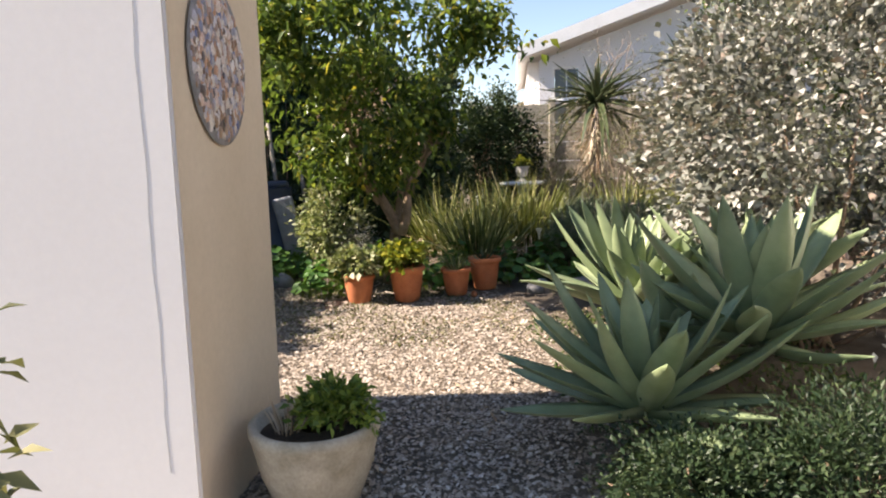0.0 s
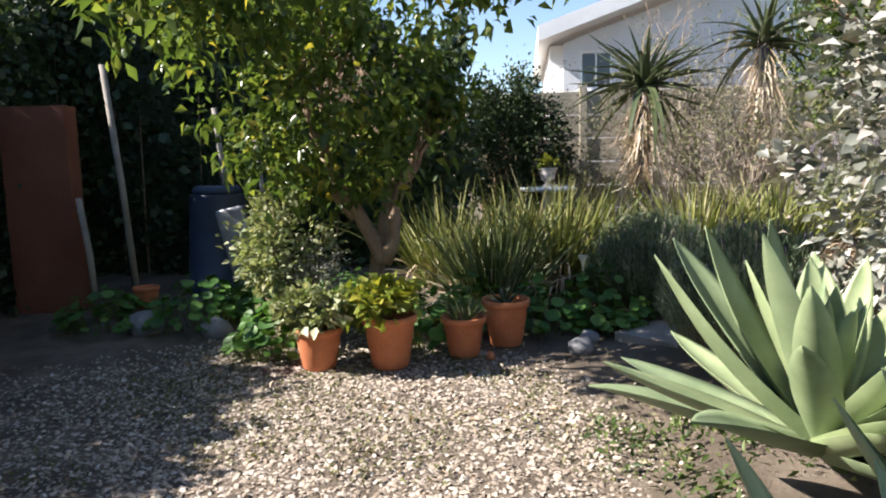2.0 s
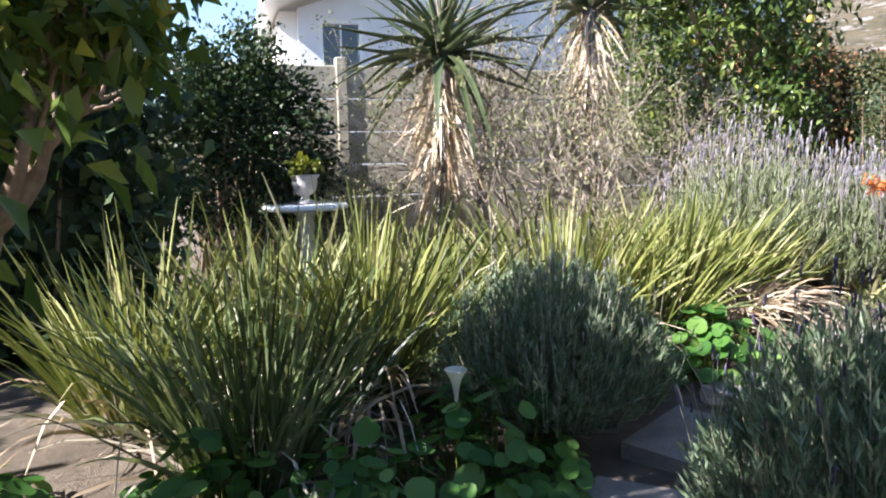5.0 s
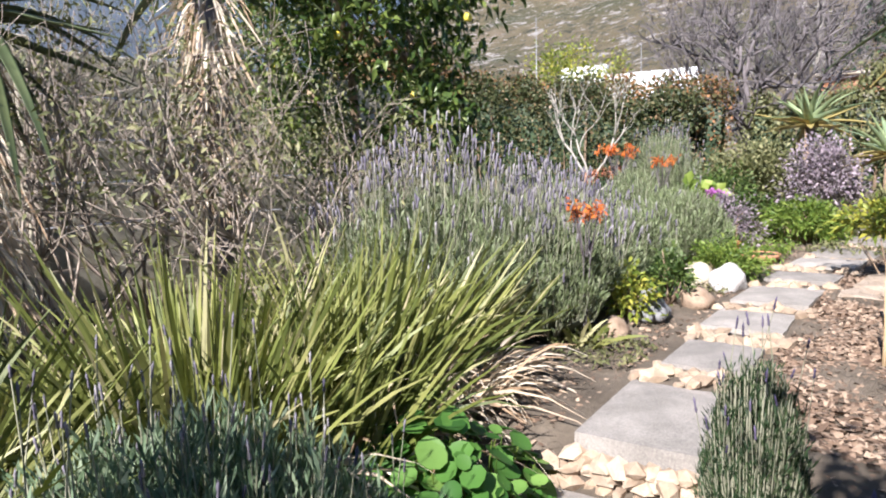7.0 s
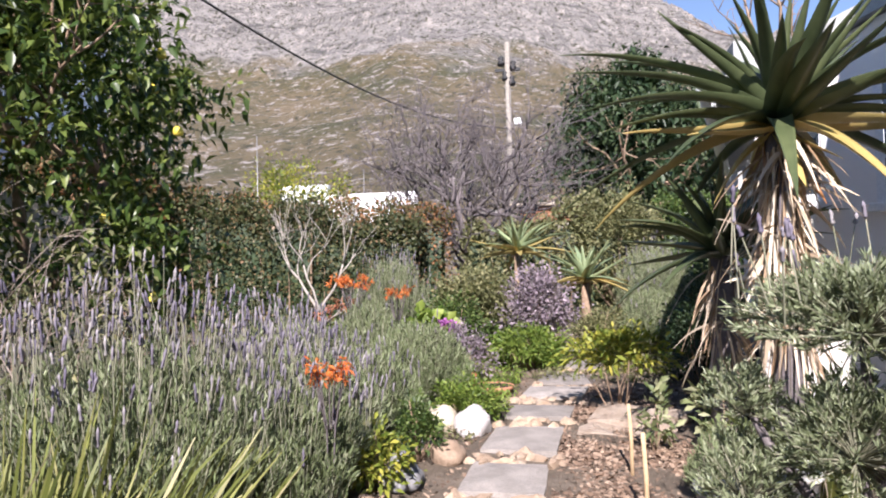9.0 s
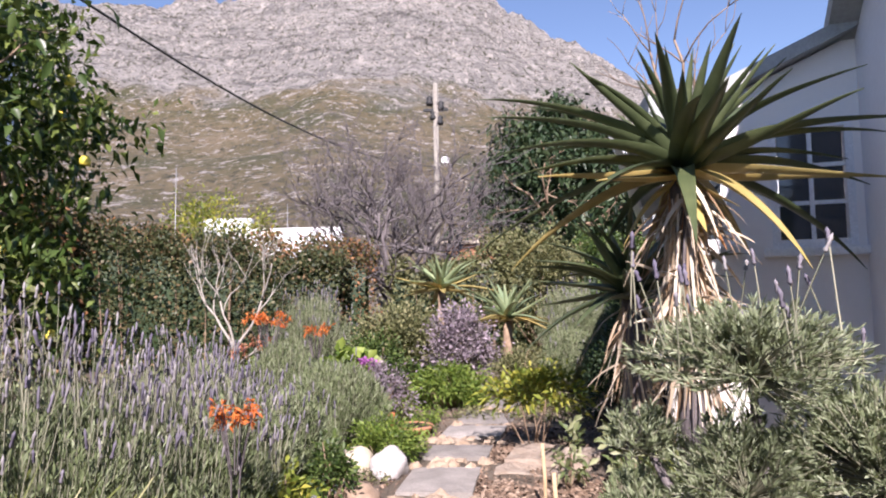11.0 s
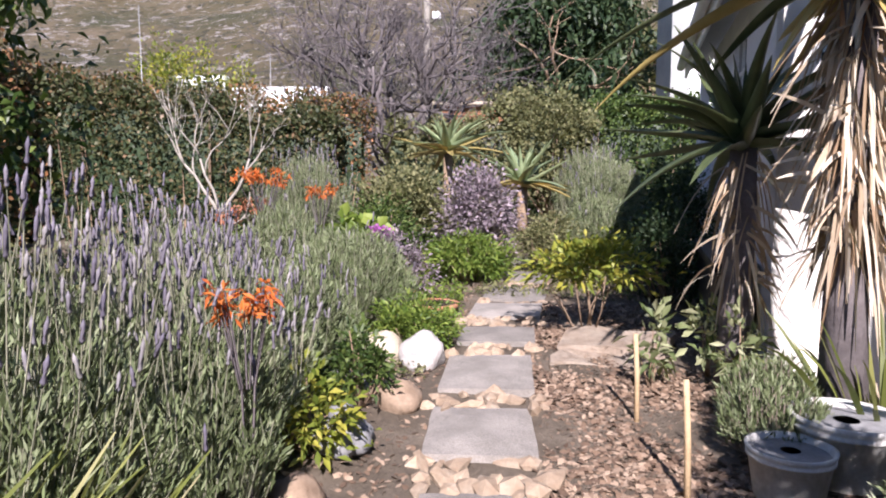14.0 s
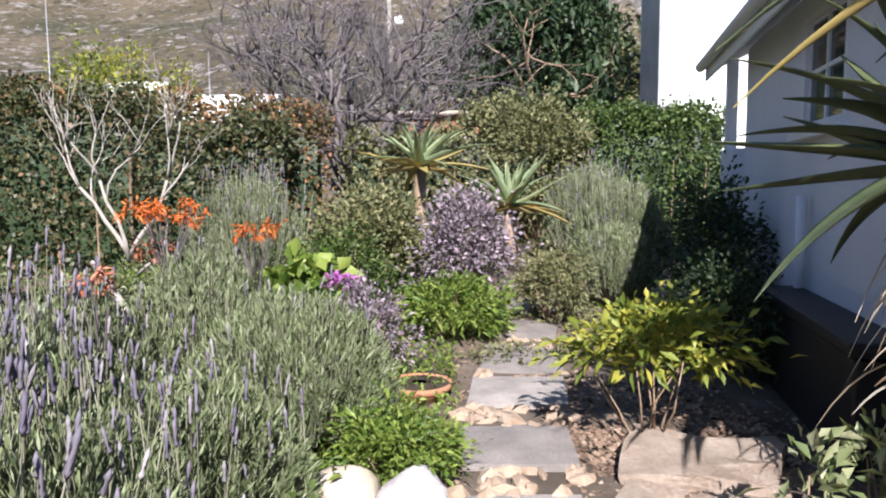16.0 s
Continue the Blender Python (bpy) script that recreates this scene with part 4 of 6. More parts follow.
def round_leaves(name, label, x, y, z0, r, h, n, size, mat="nasturtium", category="groundcover", group="nasturtiums", shape=(1, 1)):
    """Low mound of round leaves on thin stalks."""
    t = thing(name, label, category, x, y, z0, group)
    u, a = np.sqrt(rng.random(n)), rng.uniform(0, 6.283, n)
    p = np.stack([u * r * np.cos(a) * shape[0], u * r * np.sin(a) * shape[1], h * (1 - u ** 2.2 * 0.8) * rng.uniform(0.45, 1.05, n)], 1)
    nor = unit(np.stack([np.cos(a) * u * 0.7, np.sin(a) * u * 0.7, np.ones(n)], 1) + rng.normal(size=(n, 3)) * 0.3)
    s = unit(np.cross(nor, rand_dirs(n)))
    q = np.cross(nor, s)
    rad = size * rng.uniform(0.5, 1.2, n)[:, None] * 0.5
    rows = [p - nor * rad * 0.22]
    for k in range(9):
        w = 2 * math.pi * k / 9
        rows.append(p + rad * (s * math.cos(w) + q * math.sin(w)) * rng.uniform(0.9, 1.08, (n, 1)))
    v = np.stack(rows, 1).reshape(-1, 3)
    f = np.array([[0, 1 + k, 1 + (k + 1) % 9] for k in range(9)])
    part("leaf_mass", (v, (np.arange(n)[:, None, None] * 10 + f).reshape(-1, 3)), M[mat], t)
    foot = p * np.array([0.8, 0.8, 0])
    part("stalk_mass", sticks(foot, p - nor * rad * 0.2, 0.003, 0.002), M["bright_leaf"], t, smooth=False)
    return t


def leafy_tree(name, label, x, y, z0, limbs, leaves_at, n, size, mat, width=0.45, bark="bark", spread=0.12, droop=0.35, category="tree", inside=None):
    """Trunk and forking limbs with leaves round the twig ends."""
    t = thing(name, label, category, x, y, z0)
    out, tips = [], []
    for i, a in enumerate(limbs):
        out = []
        branching(*a, out=out, tips=tips)
        part("limb" if i else "trunk", merge(*out), M[bark], t)
    pts = np.array([p for p, d in tips] + list(leaves_at))
    pick = rng.integers(0, len(pts), n)
    p = pts[pick] + rng.normal(size=(n, 3)) * spread * rng.uniform(0.6, 1.4, (len(pts), 1))[pick]
    if inside is not None:
        p = p[inside(p + np.array([x, y, z0]))]
        n = len(p)
    d = unit(rand_dirs(n) + np.array([0, 0, -0.1]))
    ln = size * rng.uniform(0.6, 1.25, n)
    part("crown", leaves(p, d, ln, ln * width, droop), M[mat], t, smooth=False)
    return t


def bare_tree(name, label, x, y, z0, trunks, mat):
    t = thing(name, label, "tree", x, y, z0)
    out, tips = [], []
    for i, a in enumerate(trunks):
        out = []
        branching(*a[:9], out=out, tips=tips, slim=a[12] if len(a) > 9 else 0.55)
        part("limb" if i else "trunk", merge(*out), M[mat], t)
    return t


def flower_tuft(x, y, z, n, spread, label, mat="orange_flower", stalk=0.25, spike=0.09, leaf="strap_leaf", thick=0.13):
    """Knot of flower spikes above a few leaves."""
    z0 = gz(x, y)
    t = thing("flowering_aloe", label, "flower", x, y, z0, "orange aloe flowers")
    h = z - z0
    a, u = rng.uniform(0, 6.283, n), np.sqrt(rng.random(n)) * spread
    foot = np.stack([u * np.cos(a) * 0.3, u * np.sin(a) * 0.3, np.full(n, max(0.0, h - stalk))], 1)
    tip = np.stack([u * np.cos(a), u * np.sin(a), h * np.ones(n) + rng.normal(size=n) * 0.025], 1)
    part("stalk_mass", merge(sticks(foot, tip, 0.0035, 0.0025), sticks(np.zeros((2, 3)) + rng.normal(size=(2, 3)) * 0.02, foot[:2], 0.006, 0.005)), M["bark_grey"], t, smooth=False)
    d = unit(tip - foot + rng.normal(size=(n, 3)) * 0.15)
    k = n * 16
    pick = rng.integers(0, n, k)
    base = tip[pick] + d[pick] * rng.uniform(-0.3, 0.7, (k, 1)) * spike
    part("flower_mass", leaves(base, unit(rand_dirs(k) + np.array([0, 0, -0.2])), spike * 0.5 * rng.uniform(0.6, 1.2, k), spike * thick, 0.2), M[mat], t, smooth=False)
    b = n * 2
    p = np.zeros((b, 3)) + rng.normal(size=(b, 3)) * np.array([0.05, 0.05, 0])
    part("leaf_mass", blades(p, rand_dirs(b, 1.0) * np.array([1, 1, 0.8]), 0.35, 0.03, 0.2), M[leaf], t, smooth=False)
    return t


def low_cover(name, label, n, x0, x1, y0, y1, size, mat, h):
    x, y = rng.uniform(x0, x1, n), rng.uniform(y0, y1, n)
    k = np.array([noise.noise(Vector((a * 1.6, b * 1.6, size * 50))) for a, b in zip(x, y)])
    keep = k > -0.12
    x, y, k = x[keep], y[keep], k[keep]
    p = np.stack([x, y, ground_z(x, y) + h * np.clip(k + 0.25, 0.05, 1) * rng.random(len(x)) ** 0.6], 1)
    ln = size * rng.uniform(0.6, 1.3, len(x))
    ob = part(name, leaves(p, rand_dirs(len(x), 0.5), ln, ln * 0.35), M[mat], None, label, smooth=False)
    tagged(ob, category="groundcover", kind="stuff")


def lathed_pot(name, label, x, y, z, profile, mat, soil_r, soil_z, group="", category="flowerpot", fill="pot_soil", fill_label="dark potting soil"):
    t = thing(name, label, category, x, y, z, group)
    part("body", lathe(profile, 40), M[mat], t)
    v, f = lathe([(0.0, soil_z + 0.012), (soil_r * 0.5, soil_z + 0.006), (soil_r, soil_z)], 24)
    part("soil", (v, f), M[fill], t, fill_label)
    return t


# ---- the yard ----
def pot_profile(r, h):
    return [(0.0, 0.0), (r * 0.62, 0.0), (r * 0.68, 0.015), (r * 0.84, h * 0.55), (r * 0.9, h * 0.82), (r * 0.91, h * 0.84), (r * 1.0, h * 0.86), (r * 1.02, h * 0.93), (r * 1.0, h), (r * 0.93, h), (r * 0.9, h * 0.9), (r * 0.86, h * 0.8), (0.0, h * 0.78)]


POTS = [(-0.93, 7.12, 0.175, 0.30, "ribbed orange terracotta pot with a grey-leaved plant"), (-0.42, 7.12, 0.195, 0.38, "terracotta pot with yellow-green geranium in sunlight"),
        (0.11, 7.32, 0.165, 0.30, "small terracotta pot with grassy leaves in shade"), (0.44, 7.56, 0.185, 0.36, "terracotta pot with a small succulent in shade")]
for x, y, r, h, lab in POTS:
    lathed_pot("terracotta_pot", lab, x, y, gz(x, y), pot_profile(r, h), "terracotta", r * 0.87, h * 0.82, "terracotta pots")
P0, P1, P2, P3 = POTS
bush("potted_plant", "grey-green variegated plant spilling over its pot", P0[0], P0[1], 0.30, (0.25, 0.23, 0.16), 1200, 0.085, "variegated_leaf", 40, 0.75, category="plant", group="potted plants")
bush("potted_plant", "yellow-green geranium with lobed leaves in a pot", P1[0] - 0.03, P1[1], 0.38, (0.25, 0.24, 0.15), 900, 0.09, "yellow_leaf", 40, 0.85, category="plant", group="potted plants")
strap_clump("potted_plant", "dark grassy plant in a terracotta pot", P2[0], P2[1], 0.33, 0.12, 0.34, 90, "lily_leaf", 0.012, 0.0, bend=(0.3, 0.8), group="potted plants")
sp = thing("potted_plant", "small pointed green succulent in a pot", "plant", P3[0], P3[1], gz(P3[0], P3[1]) + 0.3, "potted plants")
rosette(sp, (0, 0, 0), 16, 0.16, 0.035, 0.012, "aloe", 5, 80)
lathed_pot("planter", "weathered concrete bowl planter with wilting succulents", -0.62, 2.98, 0.0, [(0.0, 0.0), (0.17, 0.0), (0.20, 0.02), (0.255, 0.16), (0.285, 0.30), (0.292, 0.33), (0.30, 0.345), (0.30, 0.385), (0.285, 0.395), (0.262, 0.385), (0.25, 0.33), (0.0, 0.31)], "concrete", 0.255, 0.335, category="planter")
bush("succulent", "clump of green rosette succulents in the planter", -0.50, 2.98, 0.33, (0.17, 0.17, 0.1), 1300, 0.05, "bright_leaf", 40, 0.5, category="plant")
strap_clump("succulent", "dry brown plant stalks in the planter", -0.74, 2.95, 0.33, 0.1, 0.16, 40, "dead_leaf", 0.012, 0.0, bend=(0.0, 0.3))

fork = [((0, 0, -0.03), (0.22, 0.02, 1), 0.68, 0.11, 0), ((0.13, 0.0, 0.58), (-0.75, 0.0, 1), 1.0, 0.07, 4, 0.5, 3, 0.16, 0.62), ((0.13, 0.0, 0.58), (0.45, 0.15, 1), 0.7, 0.07, 4, 0.4, 3, 0.3, 0.66), ((0.08, 0.0, 0.6), (-0.1, 0.5, 1), 1.2, 0.05, 4, 0.5, 3, 0.16, 0.62), ((-0.1, 0.0, 0.95), (-0.9, 0.0, 0.8), 0.9, 0.04, 4, 0.5, 3, 0.12, 0.62), ((0.2, 0.1, 0.95), (0.35, 0.5, 1.2), 0.8, 0.035, 3, 0.45, 3, 0.14, 0.62)]
cz, cd = clumped((-0.42, -0.3, 2.45), (1.3, 1.3, 1.5), 190, 190, 0.05, 0.45, -0.95)
# front clumps, mostly overhead, are added for the shade they cast
cz = np.concatenate([cz, clumped((0.75, 0.2, 2.95), (0.8, 0.7, 0.6), 80, 80, 0.05, 0.3, -0.95)[0], clumped((-0.84, -1.3, 2.45), (0.75, 0.6, 0.4), 55, 55, 0.05, 0.3, -0.95)[0], clumped((-0.4, -1.35, 2.8), (1.1, 0.6, 0.5), 120, 120, 0.05, 0.2, -0.95)[0], clumped((-0.3, -0.25, 1.5), (1.0, 0.75, 0.5), 110, 110, 0.05, 0.4, -0.95)[0]])
yard_rng, rng = rng, np.random.default_rng(91)
cz = np.concatenate([cz, clumped((0.95, -1.25, 2.6), (0.75, 0.55, 0.45), 80, 80, 0.05, 0.2, -0.95)[0]])
rng = yard_rng


def citrus_room(p):
    """The crown keeps clear of the way past it; its back is cut low to let sun past."""
    low = ((p[:, 0] < -0.05) & (p[:, 1] > 6.95) | (p[:, 1] > 7.45) & (p[:, 0] < 0.3)) & (p[:, 2] > 1.12 + 0.45 * np.clip(p[:, 0] + 0.6, -0.6, 1.0))
    low &= p[:, 2] > 1.15 + 0.9 * np.clip(-1.35 - p[:, 0], 0, 1)
    high = (p[:, 1] > 5.95) & ((p[:, 1] < 7.35) | (p[:, 2] < 2.72 - 0.81 * p[:, 0]))
    back = (p[:, 1] > 8.3) & (p[:, 2] > 1.3) & ~((p[:, 2] > 2.6) & (p[:, 0] > -0.3))
    return np.where(p[:, 2] > 2.1, high, low) & ~back


leafy_tree("citrus_tree", "leafy citrus tree with forked pale trunk and yellowing leaves", -0.66, 7.95, gz(-0.66, 7.95), fork, cz, 14000, 0.105, "citrus", 0.55, "bark", 0.1, inside=citrus_room)
bush("shrub", "pale flowering shrub with rounded leaves beside the trunk", -1.35, 7.85, 0.25, (0.34, 0.3, 0.5), 2200, 0.07, "variegated_leaf", 50, 0.6, category="shrub")
bush("shrub", "silvery fine-leaved shrub under the citrus tree", -1.05, 7.75, 0.2, (0.25, 0.22, 0.36), 2200, 0.035, "silver_leaf", 50, 0.4, category="shrub")
for x, y, r, h, n, lab in ((-1.35, 7.45, 0.36, 0.42, 130, "nasturtium mound with large round green leaves"), (-2.2, 8.3, 0.55, 0.42, 150, "nasturtium leaves in the shade of the bins"), (-0.2, 7.75, 0.5, 0.42, 160, "nasturtium growing behind the pots"), (0.75, 7.95, 0.4, 0.42, 130, "nasturtium below the lilies"), (1.3, 8.1, 0.45, 0.5, 170, "dark green nasturtium with a red flower"), (3.05, 8.62, 0.42, 0.42, 190, "sunlit nasturtium beside the stone step"), (1.35, 7.85, 0.22, 0.22, 50, "nasturtium leaves at the path edge")):
    round_leaves("nasturtium", lab, x, y, gz(x, y), r, h, n, 0.105)

for x, y, r, hh, n, lab in ((-0.9, 8.5, 0.55, 0.4, 170, "nasturtium under the citrus tree"), (-3.0, 8.2, 0.45, 0.35, 110, "shaded nasturtium beside the rust wall"), (0.2, 8.15, 0.4, 0.42, 140, "nasturtium between pots and lilies"), (-1.75, 8.7, 0.5, 0.4, 130, "shaded nasturtium beside the bin")):
    round_leaves("nasturtium", lab, x, y, gz(x, y), r, hh, n, 0.105)
bush("hedge_shrub", "dark bushy evergreen shrub before the boundary wall", 1.05, 12.4, 0.35, (0.75, 0.55, 1.2), 8000, 0.075, "dark_leaf", 140, 0.55, 0.12, 0.7, category="shrub")
strap_clump("lily_clump", "dark green strap-leaved lily clump", 0.42, 8.65, 0.15, 0.5, 1.1, 420, "lily_leaf", 0.022, 0.12, bend=(0.05, 0.5), group="lily clumps")
strap_clump("lily_clump", "silvery strap-leaved lily clump by the urn", -0.05, 9.3, 0.25, 0.45, 1.05, 260, "strap_leaf", 0.022, 0.1, bend=(0.05, 0.5), group="lily clumps")
needle_bush("lavender", "dark green lavender bush in shade", 1.82, 8.42, 0.2, 0.6, 0.8, 900, "rosemary_leaf", "lavender_flower", 170, 0.055, 0.04, 0.22, dense=34, group="lavender bushes")
needle_bush("lavender", "grey lavender bush with pale dry flower stalks", 2.0, 6.82, 0.14, 0.6, 0.92, 1000, "rosemary_leaf", "lavender_dark", 130, 0.055, 0.05, 0.2, dense=32, group="lavender bushes", lean=(0.0, 0.0))
for x, y, z, r, h, n, lab in ((2.6, 9.4, 0.3, 0.6, 1.02, 520, "sunlit yellow-green strap-leaved clump"), (1.15, 9.15, 0.24, 0.5, 1.12, 340, "green strap-leaved clump beside the lilies"), (0.75, 9.6, 0.3, 0.45, 0.95, 240, "strap-leaved clump behind the lilies"), (3.4, 9.3, 0.36, 0.55, 1.0, 420, "yellow-green strap-leaved clump beside lavender"), (1.85, 9.75, 0.3, 0.45, 0.85, 240, "short strap-leaved clump with much straw"), (2.9, 9.05, 0.3, 0.4, 0.8, 200, "low strap-leaved clump leaning over the path"), (3.85, 9.15, 0.42, 0.4, 0.72, 220, "drying strap-leaved clump at the path's edge")):
    strap_clump("strap_leaf_clump", lab, x, y, z, r, h, int(n * 1.4), "strap_leaf", 0.026, 0.4, bend=(0.05, 0.42), group="strap-leaved clumps", lean=(0.1, -0.05))
for x, y, r, n in ((1.7, 9.2, 0.4, 200), (3.6, 8.95, 0.4, 260), (2.2, 9.1, 0.35, 160)):
    strap_clump("straw_tuft", "tuft of bleached fallen strap leaves", x, y, gz(x, y), r, 0.55, n, "dead_leaf", 0.02, 0.0, bend=(0.35, 0.8), group="straw tufts", lean=(0.3, -0.3))


def agave(x, y, z, n, length, label, lo=-12, width=0.17):
    t = thing("agave", label, "agave", x, y, z, "agaves")
    rosette(t, (0, 0, 0.08), n, length, width, 0.04, "agave", lo, 84, 0.10, core=0.05)
    return t


agave(1.35, 4.75, 0.36, 38, 0.86, "large pale sunlit agave rosette with broad pointed leaves", 8, 0.2)
agave(1.0, 3.3, 0.16, 38, 0.8, "large blue-green agave rosette in the wall's shade", 4, 0.175)
agave(1.66, 3.55, 0.45, 38, 0.82, "large green agave rosette in half shade", 8, 0.2)
agave(2.0, 4.3, 0.45, 26, 0.8, "sunlit pale agave rosette behind others", 10, 0.22)
agave(1.45, 4.0, 0.25, 22, 0.62, "green agave rosette crowded between others", 12, 0.18)
low_cover("ground_cover", "low green weeds under the agaves", 6000, 0.75, 2.6, 2.0, 6.2, 0.06, "hedge_leaf", 0.3)
bush("shrub", "low small-leaved green shrub at the agaves' foot", 1.05, 2.6, 0.0, (0.42, 0.36, 0.2), 10000, 0.034, "dark_leaf", 120, 0.5, category="shrub")
bush("shrub", "green twiggy shrub beside the yard", 1.62, 2.5, 0.0, (0.42, 0.36, 0.3), 7500, 0.045, "dark_leaf", 110, 0.28, category="shrub")
bush("hedge_shrub", "tall silvery-leaved hedge shrub in full leaf", 2.72, 4.9, 0.1, (1.1, 1.0, 1.35), 24000, 0.066, "silver_leaf", 300, 0.65, 0.12, 0.75, category="hedge")
bush("creeper", "few green leafy sprigs beside the white wall", -0.87, 1.12, 0.75, (0.13, 0.1, 0.34), 46, 0.075, "olive_leaf", 14, 0.4, category="plant", twigs=8)


def compost_bin(x, y):
    z = gz(x, y)
    t = thing("compost_bin", "dark blue plastic compost bin with flat lid", "bin", x, y, z, "")
    part("body", lathe([(0.0, 0), (0.36, 0.0), (0.36, 0.04), (0.34, 0.05), (0.30, 0.6), (0.28, 0.98), (0.285, 1.0), (0.0, 1.0)], 28), M["plastic_blue"], t)
    part("lid", lathe([(0.0, 1.09), (0.20, 1.09), (0.235, 1.075), (0.25, 1.03), (0.245, 1.004), (0.0, 1.004)], 28), M["plastic_blue"], t)
    for k in range(10):
        w = 6.283 * k / 10
        p = part("rib", soft_box(-0.012, 0.012, -0.012, 0.012, 0.06, 0.94, 0.004, 1), M["plastic_blue"], t)
        p.matrix_basis = pose(0.318 * math.cos(w), 0.318 * math.sin(w), 0, 0, 0, math.degrees(w)) @ pose(0, 0, 0, 0, -3.6, 0)


compost_bin(-2.42, 9.5)
lathed_pot("terracotta_pot", "small terracotta pot in the shaded bed", -2.85, 8.65, gz(-2.85, 8.65), pot_profile(0.12, 0.24), "terracotta", 0.1, 0.2, "terracotta pots")
sack = soft_box(-0.14, 0.14, -0.05, 0.05, 0, 0.9, 0.04, 3)
tagged(part("board", sack, M["zinc"], None, "pale sheet-metal offcut leaning by the bin", smooth=False), category="metal sheet").matrix_basis = pose(-2.02, 9.2, 0.22, 0, -12, 0)
for x, y, h, lab in ((-2.35, 9.75, 1.9, "grey garden post beside the bin"), (-2.0, 9.9, 1.6, "thin pale garden post"), (-3.05, 8.9, 2.3, "weathered garden pole leaning in shade"), (-3.3, 8.6, 1.1, "short garden stake in shade")):
    t = tagged(part("garden_post", tube([(0, 0, 0), (0.01, 0, h * 0.5), (-0.01, 0, h)], [0.032, 0.03, 0.028], 8), M["wood_grey"], None, lab), category="post", group="garden posts")
    t.matrix_basis = pose(x, y, gz(x, y) - 0.01, 2, -3, 0)
for x, y, r, lab in ((-1.95, 7.9, 0.13, "rounded pale stone at the bed edge"), (-2.6, 8.05, 0.16, "dark stone in the shaded bed"), (0.98, 7.35, 0.1, "grey stone beside the step"), (1.1, 7.6, 0.08, "small grey stone beside the step")):
    tagged(part("stone", lump(r, r * 0.8, r * 0.9, 0.15, r * 90), M["rock_grey"], None, lab), category="stone", group="bed stones").matrix_basis = pose(x, y, gz(x, y) + r * 0.3)
ball = tagged(part("fallen_fruit", lump(0.035, 0.035, 0.04, 0.02, 5), M["terracotta"], None, "orange fallen citrus fruit on the gravel"), category="fruit")
ball.matrix_basis = pose(0.3, 7.22, gz(0.3, 7.22) + 0.022)


def hedge_run(name, label, x0, y0, x1, y1, z0, h0, h1, depth, n, size, mat, group, ragged=0.16):
    """A length of hedge: leaves through its outer layers from the ground up, twigs within, dark sheets for inner shade.
    """
    t = thing(name, label, "hedge", (x0 + x1) / 2, (y0 + y1) / 2, z0, group)
    a, b = np.array([x0 - x1, y0 - y1]) / 2, np.array([x1 - x0, y1 - y0]) / 2
    along = unit(b - a)
    side = np.array([-along[1], along[0]])
    s, q = rng.random(n), rng.random(n)
    top = (h0 + (h1 - h0) * s) * (1 + ragged * np.array([noise.noise(Vector((k * 9, x0, 1.0))) for k in s]) * 2)
    z = np.where(q < 0.3, top * rng.uniform(0.86, 1.05, n), top * rng.random(n))
    off = np.where(q < 0.3, rng.uniform(-1, 1, n), np.sign(rng.uniform(-1, 1, n)) * rng.uniform(0.6, 1.0, n)) * depth / 2
    off = off * (1 + 0.25 * np.sin(s * 40 + z * 5)) * np.where(z > top * 0.85, 0.8, 1)
    p = np.concatenate([(a + (b - a) * s[:, None]) + side * off[:, None], z[:, None]], 1) + rng.normal(size=(n, 3)) * 0.05
    ln = size * rng.uniform(0.6, 1.25, n)
    part("foliage", needles(p, rand_dirs(n, 0.2), ln, ln * 0.68), M[mat], t, smooth=False)
    # lumpy dark sheets inside, in place of the shade between the leaves
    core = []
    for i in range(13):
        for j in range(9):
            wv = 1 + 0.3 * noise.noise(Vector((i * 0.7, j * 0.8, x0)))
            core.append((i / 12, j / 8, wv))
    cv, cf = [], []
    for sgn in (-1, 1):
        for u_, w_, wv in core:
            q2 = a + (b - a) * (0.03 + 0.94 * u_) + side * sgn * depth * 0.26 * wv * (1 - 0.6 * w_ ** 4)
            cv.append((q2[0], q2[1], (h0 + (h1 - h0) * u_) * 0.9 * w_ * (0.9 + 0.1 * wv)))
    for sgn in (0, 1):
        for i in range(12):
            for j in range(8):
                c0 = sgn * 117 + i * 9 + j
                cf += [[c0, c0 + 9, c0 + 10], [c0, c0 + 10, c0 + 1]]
    part("inner_growth", (np.array(cv), np.array(cf)), M["dark_leaf"], t, "dark sheets standing in for the shade inside the hedge")
    k = 60
    pick = rng.integers(0, n, k)
    foot = p[pick] * np.array([0.9, 0.9, 0])
    part("stem_mass", sticks(foot, p[pick] * np.array([0.97, 0.97, 0.95]), 0.02, 0.006), M["bark"], t)
    return t


# hedges left of the yard are added, sized so their shadows reach the gravel
hedge_run("hedge", "unseen dark hedge added to shade the yard's edge", -4.6, 4.3, -4.5, 7.0, 0.0, 2.2, 2.45, 0.9, 12000, 0.1, "dark_leaf", "dark hedges", 0.05)
hedge_run("hedge", "dark hedge beside the rust-red wall, added to shade it", -4.6, 6.95, -4.6, 10.4, 0.0, 1.6, 3.8, 0.9, 12000, 0.1, "dark_leaf", "dark hedges", 0.05)
hedge_run("hedge", "tall dark evergreen hedge behind the bins", -8.5, 10.4, 0.2, 10.9, 0.15, 4.6, 3.0, 1.0, 34000, 0.13, "dark_leaf", "dark hedges")
